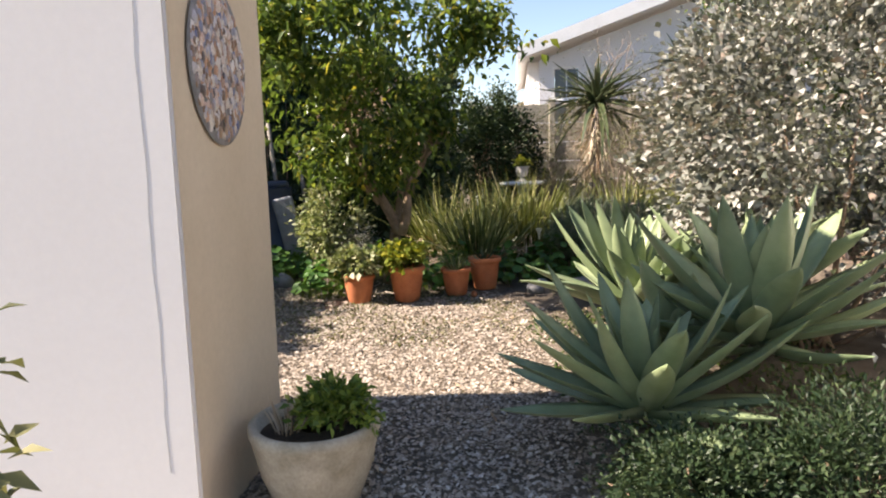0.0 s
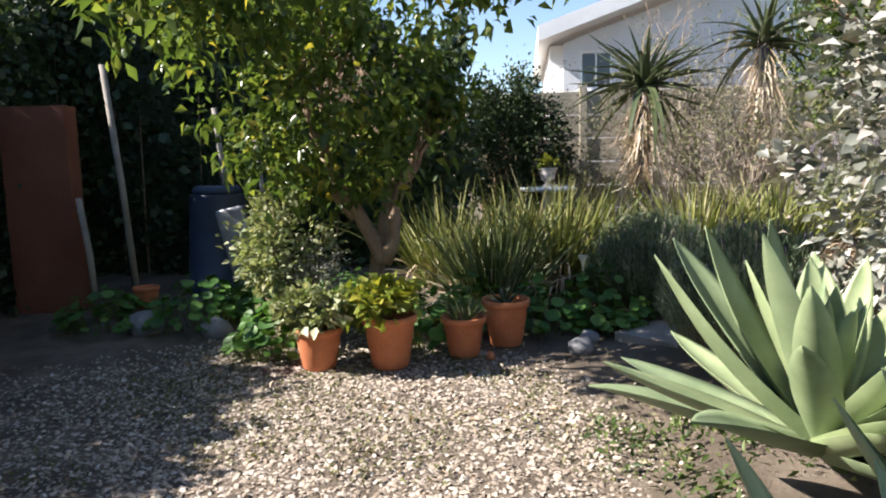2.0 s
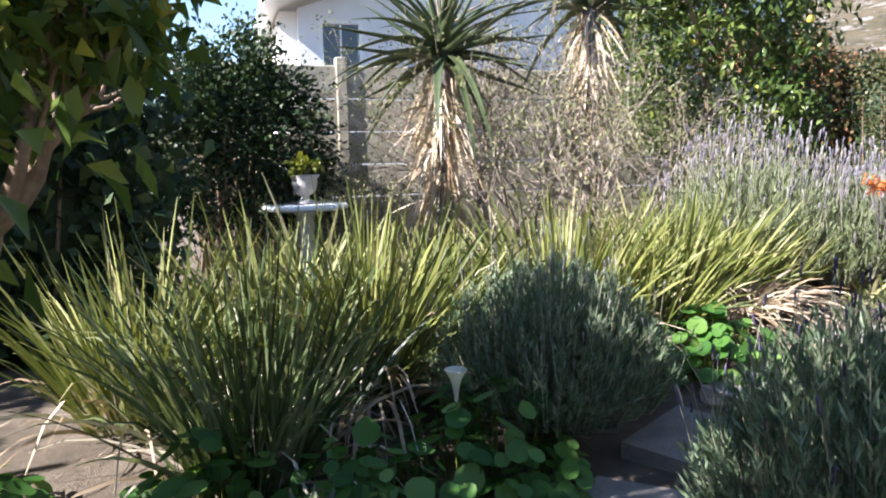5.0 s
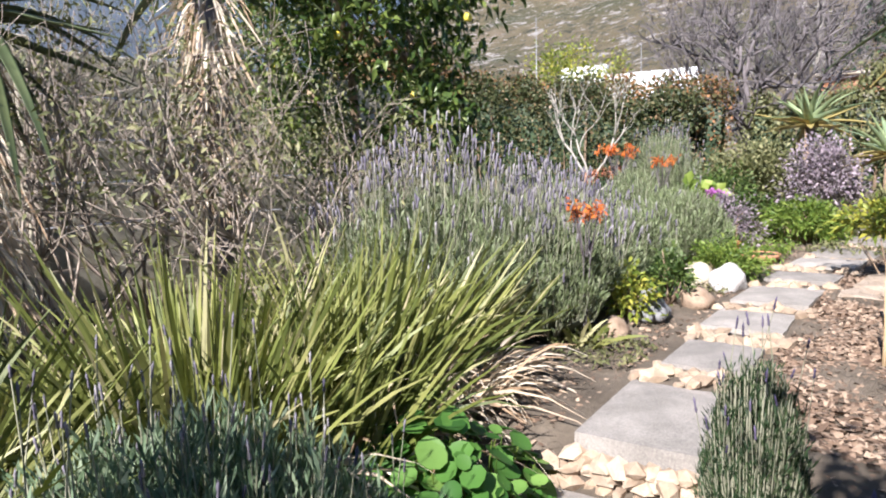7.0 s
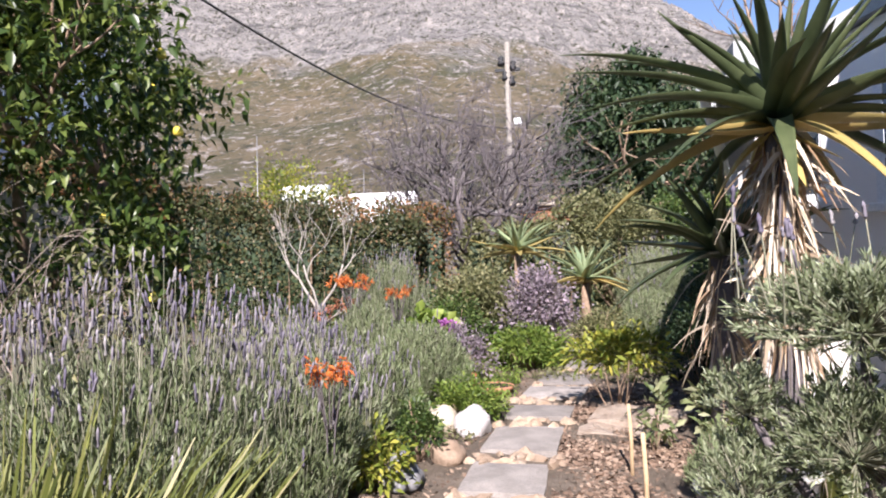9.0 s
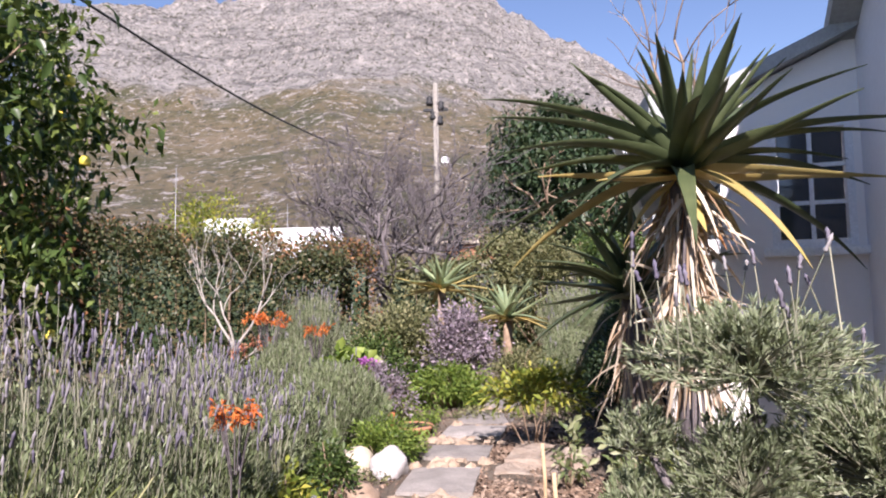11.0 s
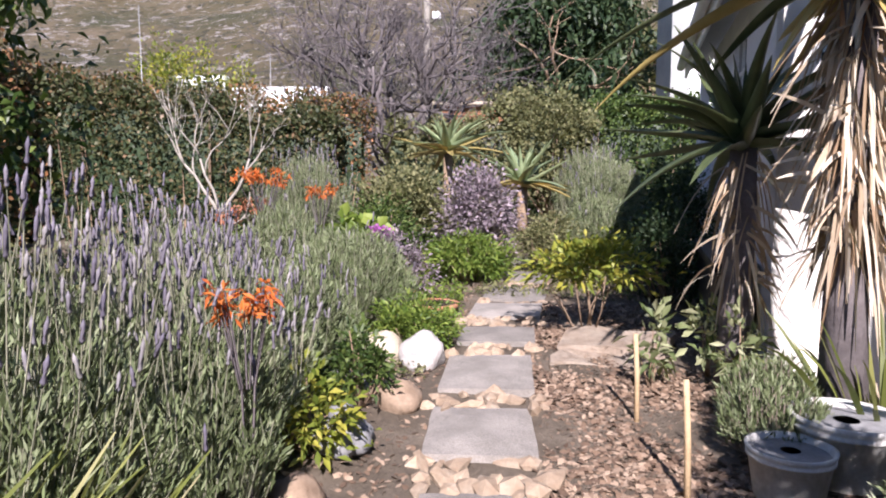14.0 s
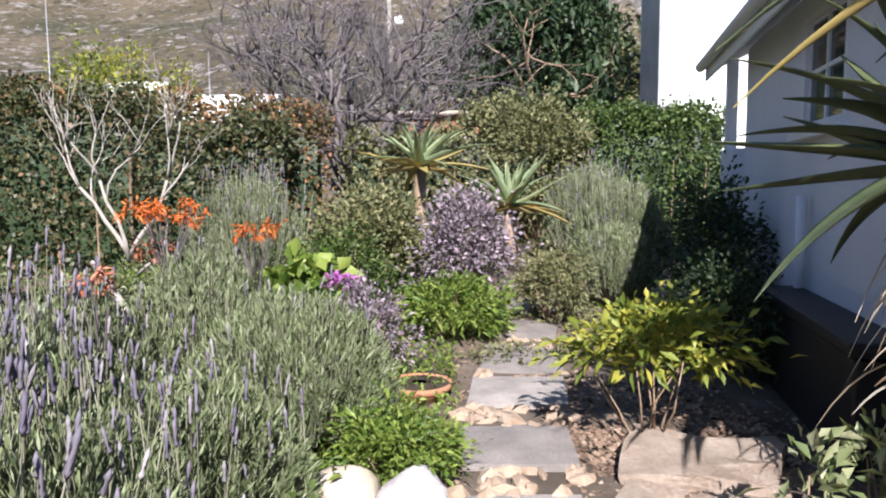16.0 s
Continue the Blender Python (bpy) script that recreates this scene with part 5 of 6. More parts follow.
# corner hedge stays out of view; its height sets the shade's edge
hedge_run("hedge", "tall unseen dark hedge added to shade the yard's corner", -7.8, 4.0, -7.6, 10.4, 0.0, 4.1, 4.4, 0.9, 16000, 0.14, "dark_leaf", "dark hedges")
bush("hedge_shrub", "dark evergreen shrub before the boundary wall", 0.6, 12.5, 0.35, (0.75, 0.7, 1.2), 8000, 0.075, "dark_leaf", 140, 0.55, 0.12, 0.7, category="shrub")
bush("hedge_shrub", "dark leafy shrub behind the citrus tree", -0.6, 11.4, 0.3, (1.0, 0.8, 1.2), 8000, 0.075, "dark_leaf", 140, 0.55, 0.12, 0.7, category="shrub")

urn_table = thing("garden_table", "round white stone garden table", "table", 1.36, 11.75, gz(1.36, 11.75))
part("tabletop", lathe([(0, 0.82), (0.36, 0.82), (0.38, 0.835), (0.38, 0.855), (0.36, 0.87), (0, 0.87)], 36), M["white_paint"], urn_table)
part("pedestal", lathe([(0, 0), (0.16, 0.0), (0.16, 0.05), (0.07, 0.12), (0.055, 0.4), (0.08, 0.76), (0.14, 0.819), (0, 0.819)], 24), M["white_paint"], urn_table)
ut = gz(1.36, 11.75) + 0.87
lathed_pot("urn", "small white stone urn with scroll handles on the table", 1.36, 11.75, ut, [(0, 0), (0.085, 0.0), (0.085, 0.02), (0.035, 0.05), (0.035, 0.07), (0.09, 0.11), (0.115, 0.19), (0.11, 0.22), (0.135, 0.25), (0.13, 0.262), (0.105, 0.25), (0, 0.23)], "rock_white", 0.11, 0.24, category="urn")
bush("potted_plant", "yellow-green small plant in the urn", 1.36, 11.75, ut + 0.24, (0.1, 0.1, 0.08), 160, 0.07, "yellow_leaf", 14, 0.8, category="plant", group="potted plants", twigs=5)

# ---- the beds behind the yard ----
tree_aloe(2.55, 11.4, 2.42, "tree aloe with pale dry skirt and spiky crown", 64, 1.05, 0.11, 420, 0.3, 0.5, lean=(0.02, 0), skirt_to=0.35, flowers=True, lo=-20, curve=-0.42)
tree_aloe(3.95, 11.1, 2.9, "tall tree aloe with dry hanging leaves behind shrubs", 36, 0.85, 0.105, 440, 0.3, 0.4, skirt_to=0.4, lo=-20, curve=-0.42)
for x, y, r, h, lab in ((1.75, 12.3, 0.6, 1.2, "brown twiggy shrub behind the tree aloe"), (3.9, 11.9, 0.9, 2.7, "tall olive-brown shrub before the neighbour's wall"), (3.2, 11.9, 0.8, 2.5, "dense dry brush between the aloes"), (3.75, 10.45, 0.7, 1.75, "dry twiggy brown shrub, nearly leafless"), (4.6, 10.6, 0.9, 1.35, "sparse brown-stemmed shrub with olive leaves")):
    t = thing("dry_shrub", lab, "shrub", x, y, gz(x, y), "dry shrubs")
    out, tips = [], []
    for k in range(16):
        a = rng.uniform(0, 6.283)
        branching((0.1 * math.cos(a), 0.1 * math.sin(a), 0), (math.cos(a) * 0.5, math.sin(a) * 0.5, 1), h * 0.45, 0.014, 3, 0.55, 3, 0.1, 0.7, out, tips)
        part("stem", merge(*out), M["twig"], t)
        out = []
    pts = np.array([p for p, d in tips])
    n = 2300
    p = pts[rng.integers(0, len(pts), n)] + rng.normal(size=(n, 3)) * 0.06
    part("foliage", leaves(p, rand_dirs(n), 0.045, 0.018), M["olive_leaf"], t, smooth=False)
lem = [((0, 0, 0), (0.0, 0.0, 1), 1.0, 0.1, 0), ((0, 0, 0.9), (0.5, -0.3, 1), 1.2, 0.06, 4, 0.6, 3, 0.1, 0.7), ((0, 0, 0.9), (-0.5, 0.2, 1), 1.2, 0.06, 4, 0.6, 3, 0.1, 0.7), ((0, 0, 0.8), (0.1, 0.6, 1), 1.2, 0.05, 4, 0.6, 3, 0.1, 0.7)]
lc, ld = clumped((0.0, 0.0, 2.1), (1.25, 1.3, 1.75), 520, 520, 0.05, 0.55, -0.95)
rng = np.random.default_rng(28)
leafy_tree("lemon_tree", "dense dark lemon tree bearing yellow fruit", 5.95, 11.5, 0.55, lem, lc, 17000, 0.095, "lemon_leaf", 0.5)
for k in range(26):
    i = int(rng.integers(0, len(lc)))
    q = unit(lc[i][None] - np.array([[0, 0, 2.1]]))[0]
    p = lc[i] + q * 0.1
    fr = tagged(part("lemon", lump(0.035, 0.035, 0.045, 0.02, k, 2), M["lemon"], None, "ripe yellow lemon hanging in the tree"), category="fruit", group="lemons")
    fr.matrix_basis = pose(5.95 + p[0], 11.5 + p[1], 0.55 + p[2])

# lavender and flower beds along the path
for x, y, r, h, n, fl, st, lab in ((4.35, 9.55, 0.75, 0.95, 1500, 1250, 0.36, "large grey-green lavender with tall pale flower spikes"), (5.1, 9.35, 0.65, 0.78, 1100, 760, 0.3, "grey lavender with faded mauve spikes"), (5.75, 9.35, 0.6, 0.7, 1000, 460, 0.24, "dull grey lavender with faded flowers"), (7.4, 8.98, 0.5, 0.74, 1200, 60, 0.12, "grey-green lavender bush with few flowers"), (6.45, 9.15, 0.45, 0.62, 700, 160, 0.15, "grey-green lavender bush with few spikes"), (8.0, 9.1, 0.35, 0.5, 500, 60, 0.12, "small grey lavender bush in the bed"), (4.72, 8.98, 0.34, 0.66, 420, 60, 0.15, "low woody lavender with bare grey stems"), (6.3, 9.75, 0.5, 0.85, 800, 420, 0.24, "grey lavender with many faded spikes"), (7.55, 9.5, 0.38, 0.88, 700, 30, 0.12, "grey-green bush under orange flowers"), (8.15, 9.6, 0.38, 0.85, 600, 30, 0.12, "grey-green lavender beside orange flowers"), (6.95, 9.85, 0.45, 0.8, 700, 260, 0.2, "grey-mauve lavender before the bare tree"),
                              (10.6, 10.1, 0.6, 1.2, 800, 360, 0.22, "tall grey lavender before the hedge"), (11.3, 6.45, 0.55, 1.1, 1300, 120, 0.15, "broad grey-green lavender by the house"), (10.5, 6.7, 0.4, 0.75, 700, 60, 0.12, "grey-green rosemary-like bush by the path"), (12.6, 6.5, 0.6, 1.25, 700, 260, 0.2, "tall pale lavender at the back")):
    needle_bush("lavender", lab, x, y, gz(x, y), r, h, n, "lavender_leaf", "lavender_flower", int(fl * 0.34), 0.05, 0.075, st, dense=32, wide=0.12, group="lavender bushes")
tufted_lavender()
needle_bush("lavender", "upright dark lavender with dark flower heads on the path edge", 3.28, 7.56, gz(3.28, 7.56), 0.17, 0.66, 520, "dark_leaf", "lavender_dark", 26, 0.035, 0.045, 0.2, dense=20, group="lavender bushes")
needle_bush("rosemary", "olive feathery low shrub on the mulch", 5.75, 6.72, gz(5.75, 6.72), 0.22, 0.34, 260, "lavender_leaf", None, 0, 0.045, dense=18, group="rosemary bushes")
needle_bush("rosemary", "small olive shrub by the bucket", 5.45, 6.82, gz(5.45, 6.82), 0.22, 0.32, 300, "lavender_leaf", None, 0, 0.045, dense=18, group="rosemary bushes")
for x, y, z, n, s, lab in ((4.66, 8.72, 1.27, 13, 0.09, "orange aloe flower cluster above grey lavender"), (7.63, 9.65, 1.64, 22, 0.2, "bright orange aloe flower cluster"), (7.97, 9.31, 1.53, 12, 0.14, "small orange aloe flower cluster"), (6.8, 9.57, 1.4, 6, 0.1, "faded salmon aloe flowers"), (7.8, 9.75, 1.42, 9, 0.12, "faded orange aloe flowers")):
    flower_tuft(x, y, z, n, s, lab, "faded_flower" if lab.startswith("faded") else "orange_flower")
bush("flowering_shrub", "purple-mauve flowering shrub by the path", 10.0, 8.1, gz(10, 8.1), (0.4, 0.42, 0.55), 5200, 0.055, "purple_flower", 70, 0.5, category="shrub", group="purple shrubs")
bush("flowering_shrub", "small mauve-grey flowering shrub", 8.5, 8.75, gz(8.5, 8.75), (0.26, 0.28, 0.3), 2400, 0.045, "purple_flower", 45, 0.4, category="shrub", group="purple shrubs")
bush("flowers", "bright pink-purple small flower heads", 8.55, 8.95, 1.12, (0.09, 0.09, 0.05), 160, 0.035, "pink_flower", 12, 0.6, category="flower", twigs=4)
bush("leafy_plant", "bright green ferny plant at the path's edge", 9.5, 8.2, gz(9.5, 8.2), (0.45, 0.4, 0.24), 4200, 0.07, "bright_leaf", 60, 0.3, category="plant", group="ferny plants")
bush("leafy_plant", "low green ferny plant behind the white rocks", 7.05, 8.5, gz(7.05, 8.5), (0.28, 0.26, 0.17), 3000, 0.045, "bright_leaf", 60, 0.3, category="plant", group="ferny plants")
bush("leafy_plant", "broad-leaved bright green plant in the bed", 9.0, 9.25, gz(9, 9.25), (0.32, 0.32, 0.33), 700, 0.15, "bright_leaf", 40, 0.7, category="plant")
bush("leafy_plant", "yellow-green low plant by the rocks", 5.4, 8.75, gz(5.4, 8.75), (0.24, 0.2, 0.17), 900, 0.06, "yellow_leaf", 40, 0.4, category="plant")
bush("leafy_plant", "dark green small-leaved plant beside the brown rock", 5.95, 8.62, gz(5.95, 8.6), (0.18, 0.15, 0.2), 1000, 0.05, "hedge_leaf", 40, 0.4, category="plant")
bush("leafy_plant", "green weeds in the sunny bed", 9.9, 7.35, gz(9.9, 7.35), (0.4, 0.3, 0.3), 2600, 0.05, "olive_leaf", 50, 0.4, category="plant")
bush("shrub", "olive-green shrub at the back of the bed", 10.9, 8.95, gz(10.9, 8.95), (0.75, 0.55, 0.52), 7500, 0.065, "olive_leaf", 80, 0.5, category="shrub")
bush("shrub", "low olive-green shrub in the bed", 9.9, 9.15, gz(9.9, 9.1), (0.5, 0.45, 0.4), 4200, 0.055, "hedge_leaf", 70, 0.45, category="shrub")
bush("shrub", "yellowish leafy shrub on a short stem beside the path", 7.42, 7.28, gz(7.42, 7.28), (0.3, 0.33, 0.2), 1300, 0.08, "yellow_leaf", 44, 0.35, category="shrub", lift=0.3, twigs=9)
for x, y in ((6.35, 7.12), (6.55, 6.74), (6.2, 6.7)):
    bush("seedling", "pale yellow-green young plant on the mulch", x, y, gz(x, y), (0.13, 0.13, 0.23), 110, 0.1, "variegated_leaf", 12, 0.35, category="plant", group="young plants", twigs=5)
# dark leaf colour carries part of the house's shade on these two shrubs
bush("shrub", "shrub by the house, its shade put into dark leaves", 9.9, 6.0, 0.5, (0.6, 0.36, 0.64), 6500, 0.06, "dark_leaf", 80, 0.4, category="shrub", group="shaded shrubs")
bush("shrub", "low shrub by the house, its shade put into dark leaves", 8.75, 6.42, 0.45, (0.6, 0.3, 0.45), 4800, 0.055, "dark_leaf", 70, 0.4, category="shrub", group="shaded shrubs")

low_cover("ground_cover", "mixed low green herbs between the shrubs", 16000, 6.2, 13.5, 8.6, 13.0, 0.075, "bright_leaf", 0.45)
low_cover("ground_cover", "grey-green low herbs between the shrubs", 14000, 5.9, 13.5, 9.0, 13.2, 0.07, "lavender_leaf", 0.55)
low_cover("ground_cover", "olive low plants along the back of the bed", 12000, 8.6, 13.5, 6.7, 9.2, 0.065, "olive_leaf", 0.4)
low_cover("ground_cover", "small green weeds at the edge of the path", 3200, 6.95, 10.3, 8.2, 8.95, 0.05, "bright_leaf", 0.16)
low_cover("ground_cover", "sparse olive weeds between the path stones", 2600, 4.3, 7.0, 8.34, 8.95, 0.045, "olive_leaf", 0.13)
low_cover("ground_cover", "green low plants at the foot of the strap leaves", 8000, 0.3, 4.2, 8.7, 10.6, 0.08, "olive_leaf", 0.4)

# aloes by the house and at the back
tree_aloe(5.68, 6.44, 2.5, "tree aloe with huge spiky crown and bleached skirt", 66, 1.05, 0.14, 480, 0.3, 0.29, lean=(0.02, 0.02), skirt_to=0.42, flowers=True, mats=["aloe_yellow", "aloe", "aloe", "aloe", "aloe", "aloe", "aloe", "aloe", "aloe"], lo=-5, fading=9)
tree_aloe(6.42, 6.64, 1.8, "tree aloe in the shade of the house wall", 40, 0.78, 0.115, 110, 0.3, 0.3, skirt_to=0.45, lo=0, mats=["aloe", "aloe"])
for x, y, z, L, lab in ((12.3, 7.5, 1.5, 0.8, "grey-green aloe rosette with upright leaves"), (12.9, 8.58, 2.0, 0.78, "yellow-green aloe rosette at the back")):
    t = thing("aloe", lab, "aloe", x, y, gz(x, y), "rosette aloes")
    part("trunk", tube([(0, 0, 0), (0, 0, 0.3), (0, 0, z - gz(x, y))], [0.08, 0.08, 0.07], 8), M["bark"], t)
    rosette(t, (0, 0, z - gz(x, y)), 34, L * 1.1, 0.14, 0.03, ["aloe_yellow", "agave", "agave"], -5, 82, -0.22, spear=True)
silver = [((0, 0, 0), (-0.05, 0.1, 1), 0.75, 0.04, 0), ((-0.03, 0.06, 0.65), (-0.1, 0.45, 1), 0.66, 0.024, 3, 0.3, 3, 0.25, 0.68), ((-0.03, 0.06, 0.65), (0.1, -0.35, 1), 0.68, 0.024, 3, 0.3, 3, 0.25, 0.68), ((-0.03, 0.06, 0.6), (0, 0.1, 1), 0.68, 0.022, 3, 0.3, 3, 0.25, 0.68), ((-0.02, 0, 0.5), (-0.2, -1.0, 0.55), 0.36, 0.018, 1, 0.35, 2, 0.1, 0.6)]
rng = np.random.default_rng(6)
bare_tree("bare_tree", "small leafless tree with pale silvery branches", 9.6, 10.7, gz(9.6, 10.7), silver, "bark_pale")
grey = [((0, 0, 0), (0.05, 0.1, 1), 1.1, 0.12, 0)] + [((0.0, 0.0, 0.45 + 0.06 * k), (0.8 * math.cos(k * 1.05), 1.25 * math.sin(k * 1.05), 0.75 + 0.1 * (k % 3)), 1.15, 0.062, 5, 0.5, 3, 0.12, 0.77, None, None, 0.18, 0.63) for k in range(15)]
rng = np.random.default_rng(45)
bare_tree("bare_tree", "wide leafless tree with dense purplish-grey twigs", 15.4, 9.75, 1.0, grey, "bark_grey")

hedge_run("hedge", "tall mixed green hedge along the back", 12.3, 14.6, 12.7, 10.2, 0.6, 2.4, 1.9, 0.9, 30000, 0.066, "mixed_leaf", "back hedges", 0.1)
hedge_run("hedge", "brown-leaved rusty hedge top along the back", 13.2, 15.0, 13.4, 9.8, 0.7, 2.55, 1.97, 0.8, 18000, 0.068, "rust_leaf", "back hedges", 0.12)
hedge_run("hedge", "rusty orange-topped hedge behind the lemon tree", 9.0, 14.6, 12.4, 14.8, 0.55, 2.9, 2.7, 1.0, 14000, 0.09, "rust_leaf", "back hedges", 0.12)
hedge_run("hedge", "clipped bright green hedge by the house", 15.0, 6.15, 15.1, 3.9, 0.85, 2.05, 2.05, 0.9, 15000, 0.07, "hedge_leaf", "back hedges", 0.05)
hedge_run("hedge", "dull olive hedge before the shed", 14.6, 9.8, 14.6, 6.2, 0.85, 1.6, 2.0, 0.8, 12000, 0.085, "olive_leaf", "back hedges", 0.15)
bush("shrub", "grey-green flowering creeper over the hedge", 14.2, 7.0, 0.9, (0.6, 0.8, 1.1), 8000, 0.075, "olive_leaf", 140, 0.55, 0.13, 0.7, category="shrub")
bush("tree", "yellow-green tree beyond the hedge", 17.5, 14.6, 1.2, (1.2, 1.5, 1.6), 7000, 0.12, "yellow_leaf", 140, 0.4, 0.13, 0.6, category="tree")
dk = [((0, 0, 0), (0, 0, 1), 1.6, 0.2, 0)] + [((0, 0, 1.4), (math.cos(k * 1.6), math.sin(k * 1.6), 0.8), 1.8, 0.1, 3, 0.6, 3, 0.1, 0.72) for k in range(4)]
kc, kd = clumped((0, 0, 3.6), (2.2, 2.1, 2.6), 500, 500, 0.05, 0.55, -0.8)
leafy_tree("tree", "dark dense evergreen tree beyond the garden", 22.5, 5.95, 1.5, dk, kc, 20000, 0.2, "dark_leaf", 0.55, spread=0.22)
bush("tree", "olive-green tree on the slope", 25, 3.6, 1.6, (1.3, 1.3, 2.4), 7000, 0.2, "olive_leaf", 120, 0.5, 0.13, 0.7, category="tree")

# ---- distance: walls, shed, pole, cable ----
for x, y0, y1, z0, z1, lab in ((22, 12.5, 15.6, 1.4, 4.2, "long low white wall beyond the hedge"), (22.4, 15.6, 17.2, 1.4, 4.6, "white stepped wall beyond the hedge"), (25, 0.9, 4.2, 1.5, 4.35, "white wall end up the road")):
    bm = soft_box(x, x + 0.3, y0, y1, z0, z1, 0.06, 2)
    tagged(part("far_wall", bm, M["white_paint"], None, lab, smooth=False), category="wall", group="white far walls")
shed = thing("shed", "low brick shed with a flat pale roof", "shed", 18.4, 8.25, 1.15)
bm = bmesh.new()
box(bm, 0, 0.25, -0.95, 0.75, 0, 1.7)
part("lower_wall", bm, M["concrete"], shed, smooth=False)
for j in range(5):
    for k in range(8):
        part("brick", soft_box(-0.02, 0.24, -0.92 + k * 0.21 + (j % 2) * 0.04, -0.92 + k * 0.21 + 0.2 + (j % 2) * 0.04, 1.705 + j * 0.075, 1.705 + j * 0.075 + 0.066, 0.006, 1), M["brick_red"], shed, smooth=False)
part("roof", soft_box(-0.2, 2.0, -1.2, 1.0, 2.09, 2.17, 0.02, 1), M["rock_cream"], shed, smooth=False)
for k in range(4):
    part("rail", soft_box(-0.5, -0.46, -1.6, -0.3, 1.25 + k * 0.1, 1.29 + k * 0.1, 0.006, 1), M["wood_grey"], shed, smooth=False)
part("rail_post", soft_box(-0.46, -0.40, -1.0, -0.94, 0, 1.65, 0.006, 1), M["wood_grey"], shed, smooth=False)
villa = thing("white_villa", "bright white villa wall with a side painted grey for shade", "house", 19, 3.2, 1.2)
bm = bmesh.new()
box(bm, -1.0, 0.3, -4, 0.44, 0, 5.2)
part("wall", bm, M["white_paint"], villa, smooth=False)
# the villa's side face, its shade painted as flat grey
part("shaded_side", soft_box(-1.02, 0.28, 0.442, 0.83, 0.0, 5.6, 0.006, 1), M["roof"], villa, "villa side with its shade painted in grey", smooth=False)
pole = thing("utility_pole", "grey wooden utility pole with transformer gear", "pole", 28, 10.2, 1.6)
part("pole", tube([(0, 0, 0), (0, 0, 4.5), (0, 0, 9)], [0.13, 0.12, 0.1], 10), M["wood_grey"], pole)
for k, (a, b, c) in enumerate(((0.0, 0.25, 8.3), (0.0, -0.2, 8.1), (0.0, 0.1, 7.7), (0, -0.15, 7.5))):
    part("insulator", lathe([(0, c - 0.2), (0.13, c - 0.2), (0.16, c - 0.1), (0.1, c), (0.14, c + 0.1), (0, c + 0.2)], 10), M["dark_wire"], pole).location = (a, b, 0)
part("crossbar", soft_box(-0.05, 0.05, -0.5, 0.5, 7.85, 7.97, 0.01, 1), M["dark_wire"], pole, smooth=False)
part("lamp_box", soft_box(-0.15, 0.1, -0.5, -0.2, 5.7, 5.98, 0.04, 1), M["white_paint"], pole, smooth=False)
cab = []
for k in range(25):
    s = k / 24
    cab.append((28 + (7 - 28) * s, 10.2 + (14.6 - 10.2) * s, 7.2 + (6.9 - 7.2) * s - 1.0 * math.sin(math.pi * s)))
tagged(part("cable", tube(cab, [0.022] * 25, 5), M["dark_wire"], None, "dark sagging overhead cable running from the pole"), category="cable")
for x, y, h, lab in ((13.2, 13.4, 3.6, "thin white mast above the hedge"), (14.0, 11.6, 3.0, "thin white garden mast")):
    tagged(part("mast", tube([(0, 0, 0), (0, 0, h * 0.5), (0, 0, h)], [0.008, 0.007, 0.006], 8), M["zinc"], None, lab), category="post", group="white masts").matrix_basis = pose(x, y, 0.7)

# ---- loose things along the path ----
for x, y, a, b, c, mat, lab, sd in ((6.76, 8.65, 0.14, 0.13, 0.135, "rock_cream", "smooth cream rock at the path's edge", 3), (6.72, 8.38, 0.145, 0.125, 0.14, "rock_white", "rugged white quartz rock at the path's edge", 8), (5.99, 8.43, 0.15, 0.11, 0.1, "rock_brown", "brown rock beside the slabs", 5), (6.25, 8.75, 0.2, 0.12, 0.08, "rock_grey", "flat grey stone in the bed", 6), (4.95, 8.66, 0.1, 0.09, 0.09, "rock_brown", "mossy brown stone by the path", 11), (6.1, 8.5, 0.12, 0.1, 0.06, "rock_cream", "small cream stone by the path", 16)):
    tagged(part("rock", lump(a, b, c, 0.14, sd, 3), M[mat], None, lab), category="rock", group="path rocks").matrix_basis = pose(x, y, gz(x, y) + c * 0.4, 0, 0, sd * 40)
bm = lump(0.13, 0.11, 0.10, 0.16, 21, 3)
for dx, dy, dz, r in ((-0.03, 0.0, 0.11, 0.06), (0.07, 0.07, -0.01, 0.05), (0.07, -0.07, -0.01, 0.05), (-0.05, 0.07, 0.0, 0.06), (-0.05, -0.07, 0.0, 0.06)):
    bmesh.ops.create_icosphere(bm, subdivisions=2, radius=r, matrix=Matrix.Translation((dx, dy, dz)))
tagged(part("statue", bm, M["rock_grey"], None, "squat grey stone garden ornament beside the path"), category="statue").matrix_basis = pose(5.45, 8.6, gz(5.45, 8.6) + 0.06)
for x, y, h, lab in ((5.83, 7.29, 0.42, "short cane stake with split foot"), (5.09, 7.27, 0.44, "pale cane stake pushed into the mulch")):
    t = tagged(part("stake", tube([(0, 0, -0.05), (0.005, 0, h * 0.5), (0, 0.01, h)], [0.0125, 0.012, 0.011], 8), M["wood"], None, lab), category="stake", group="cane stakes")
    t.matrix_basis = pose(x, y, gz(x, y), 0, 4, 0)
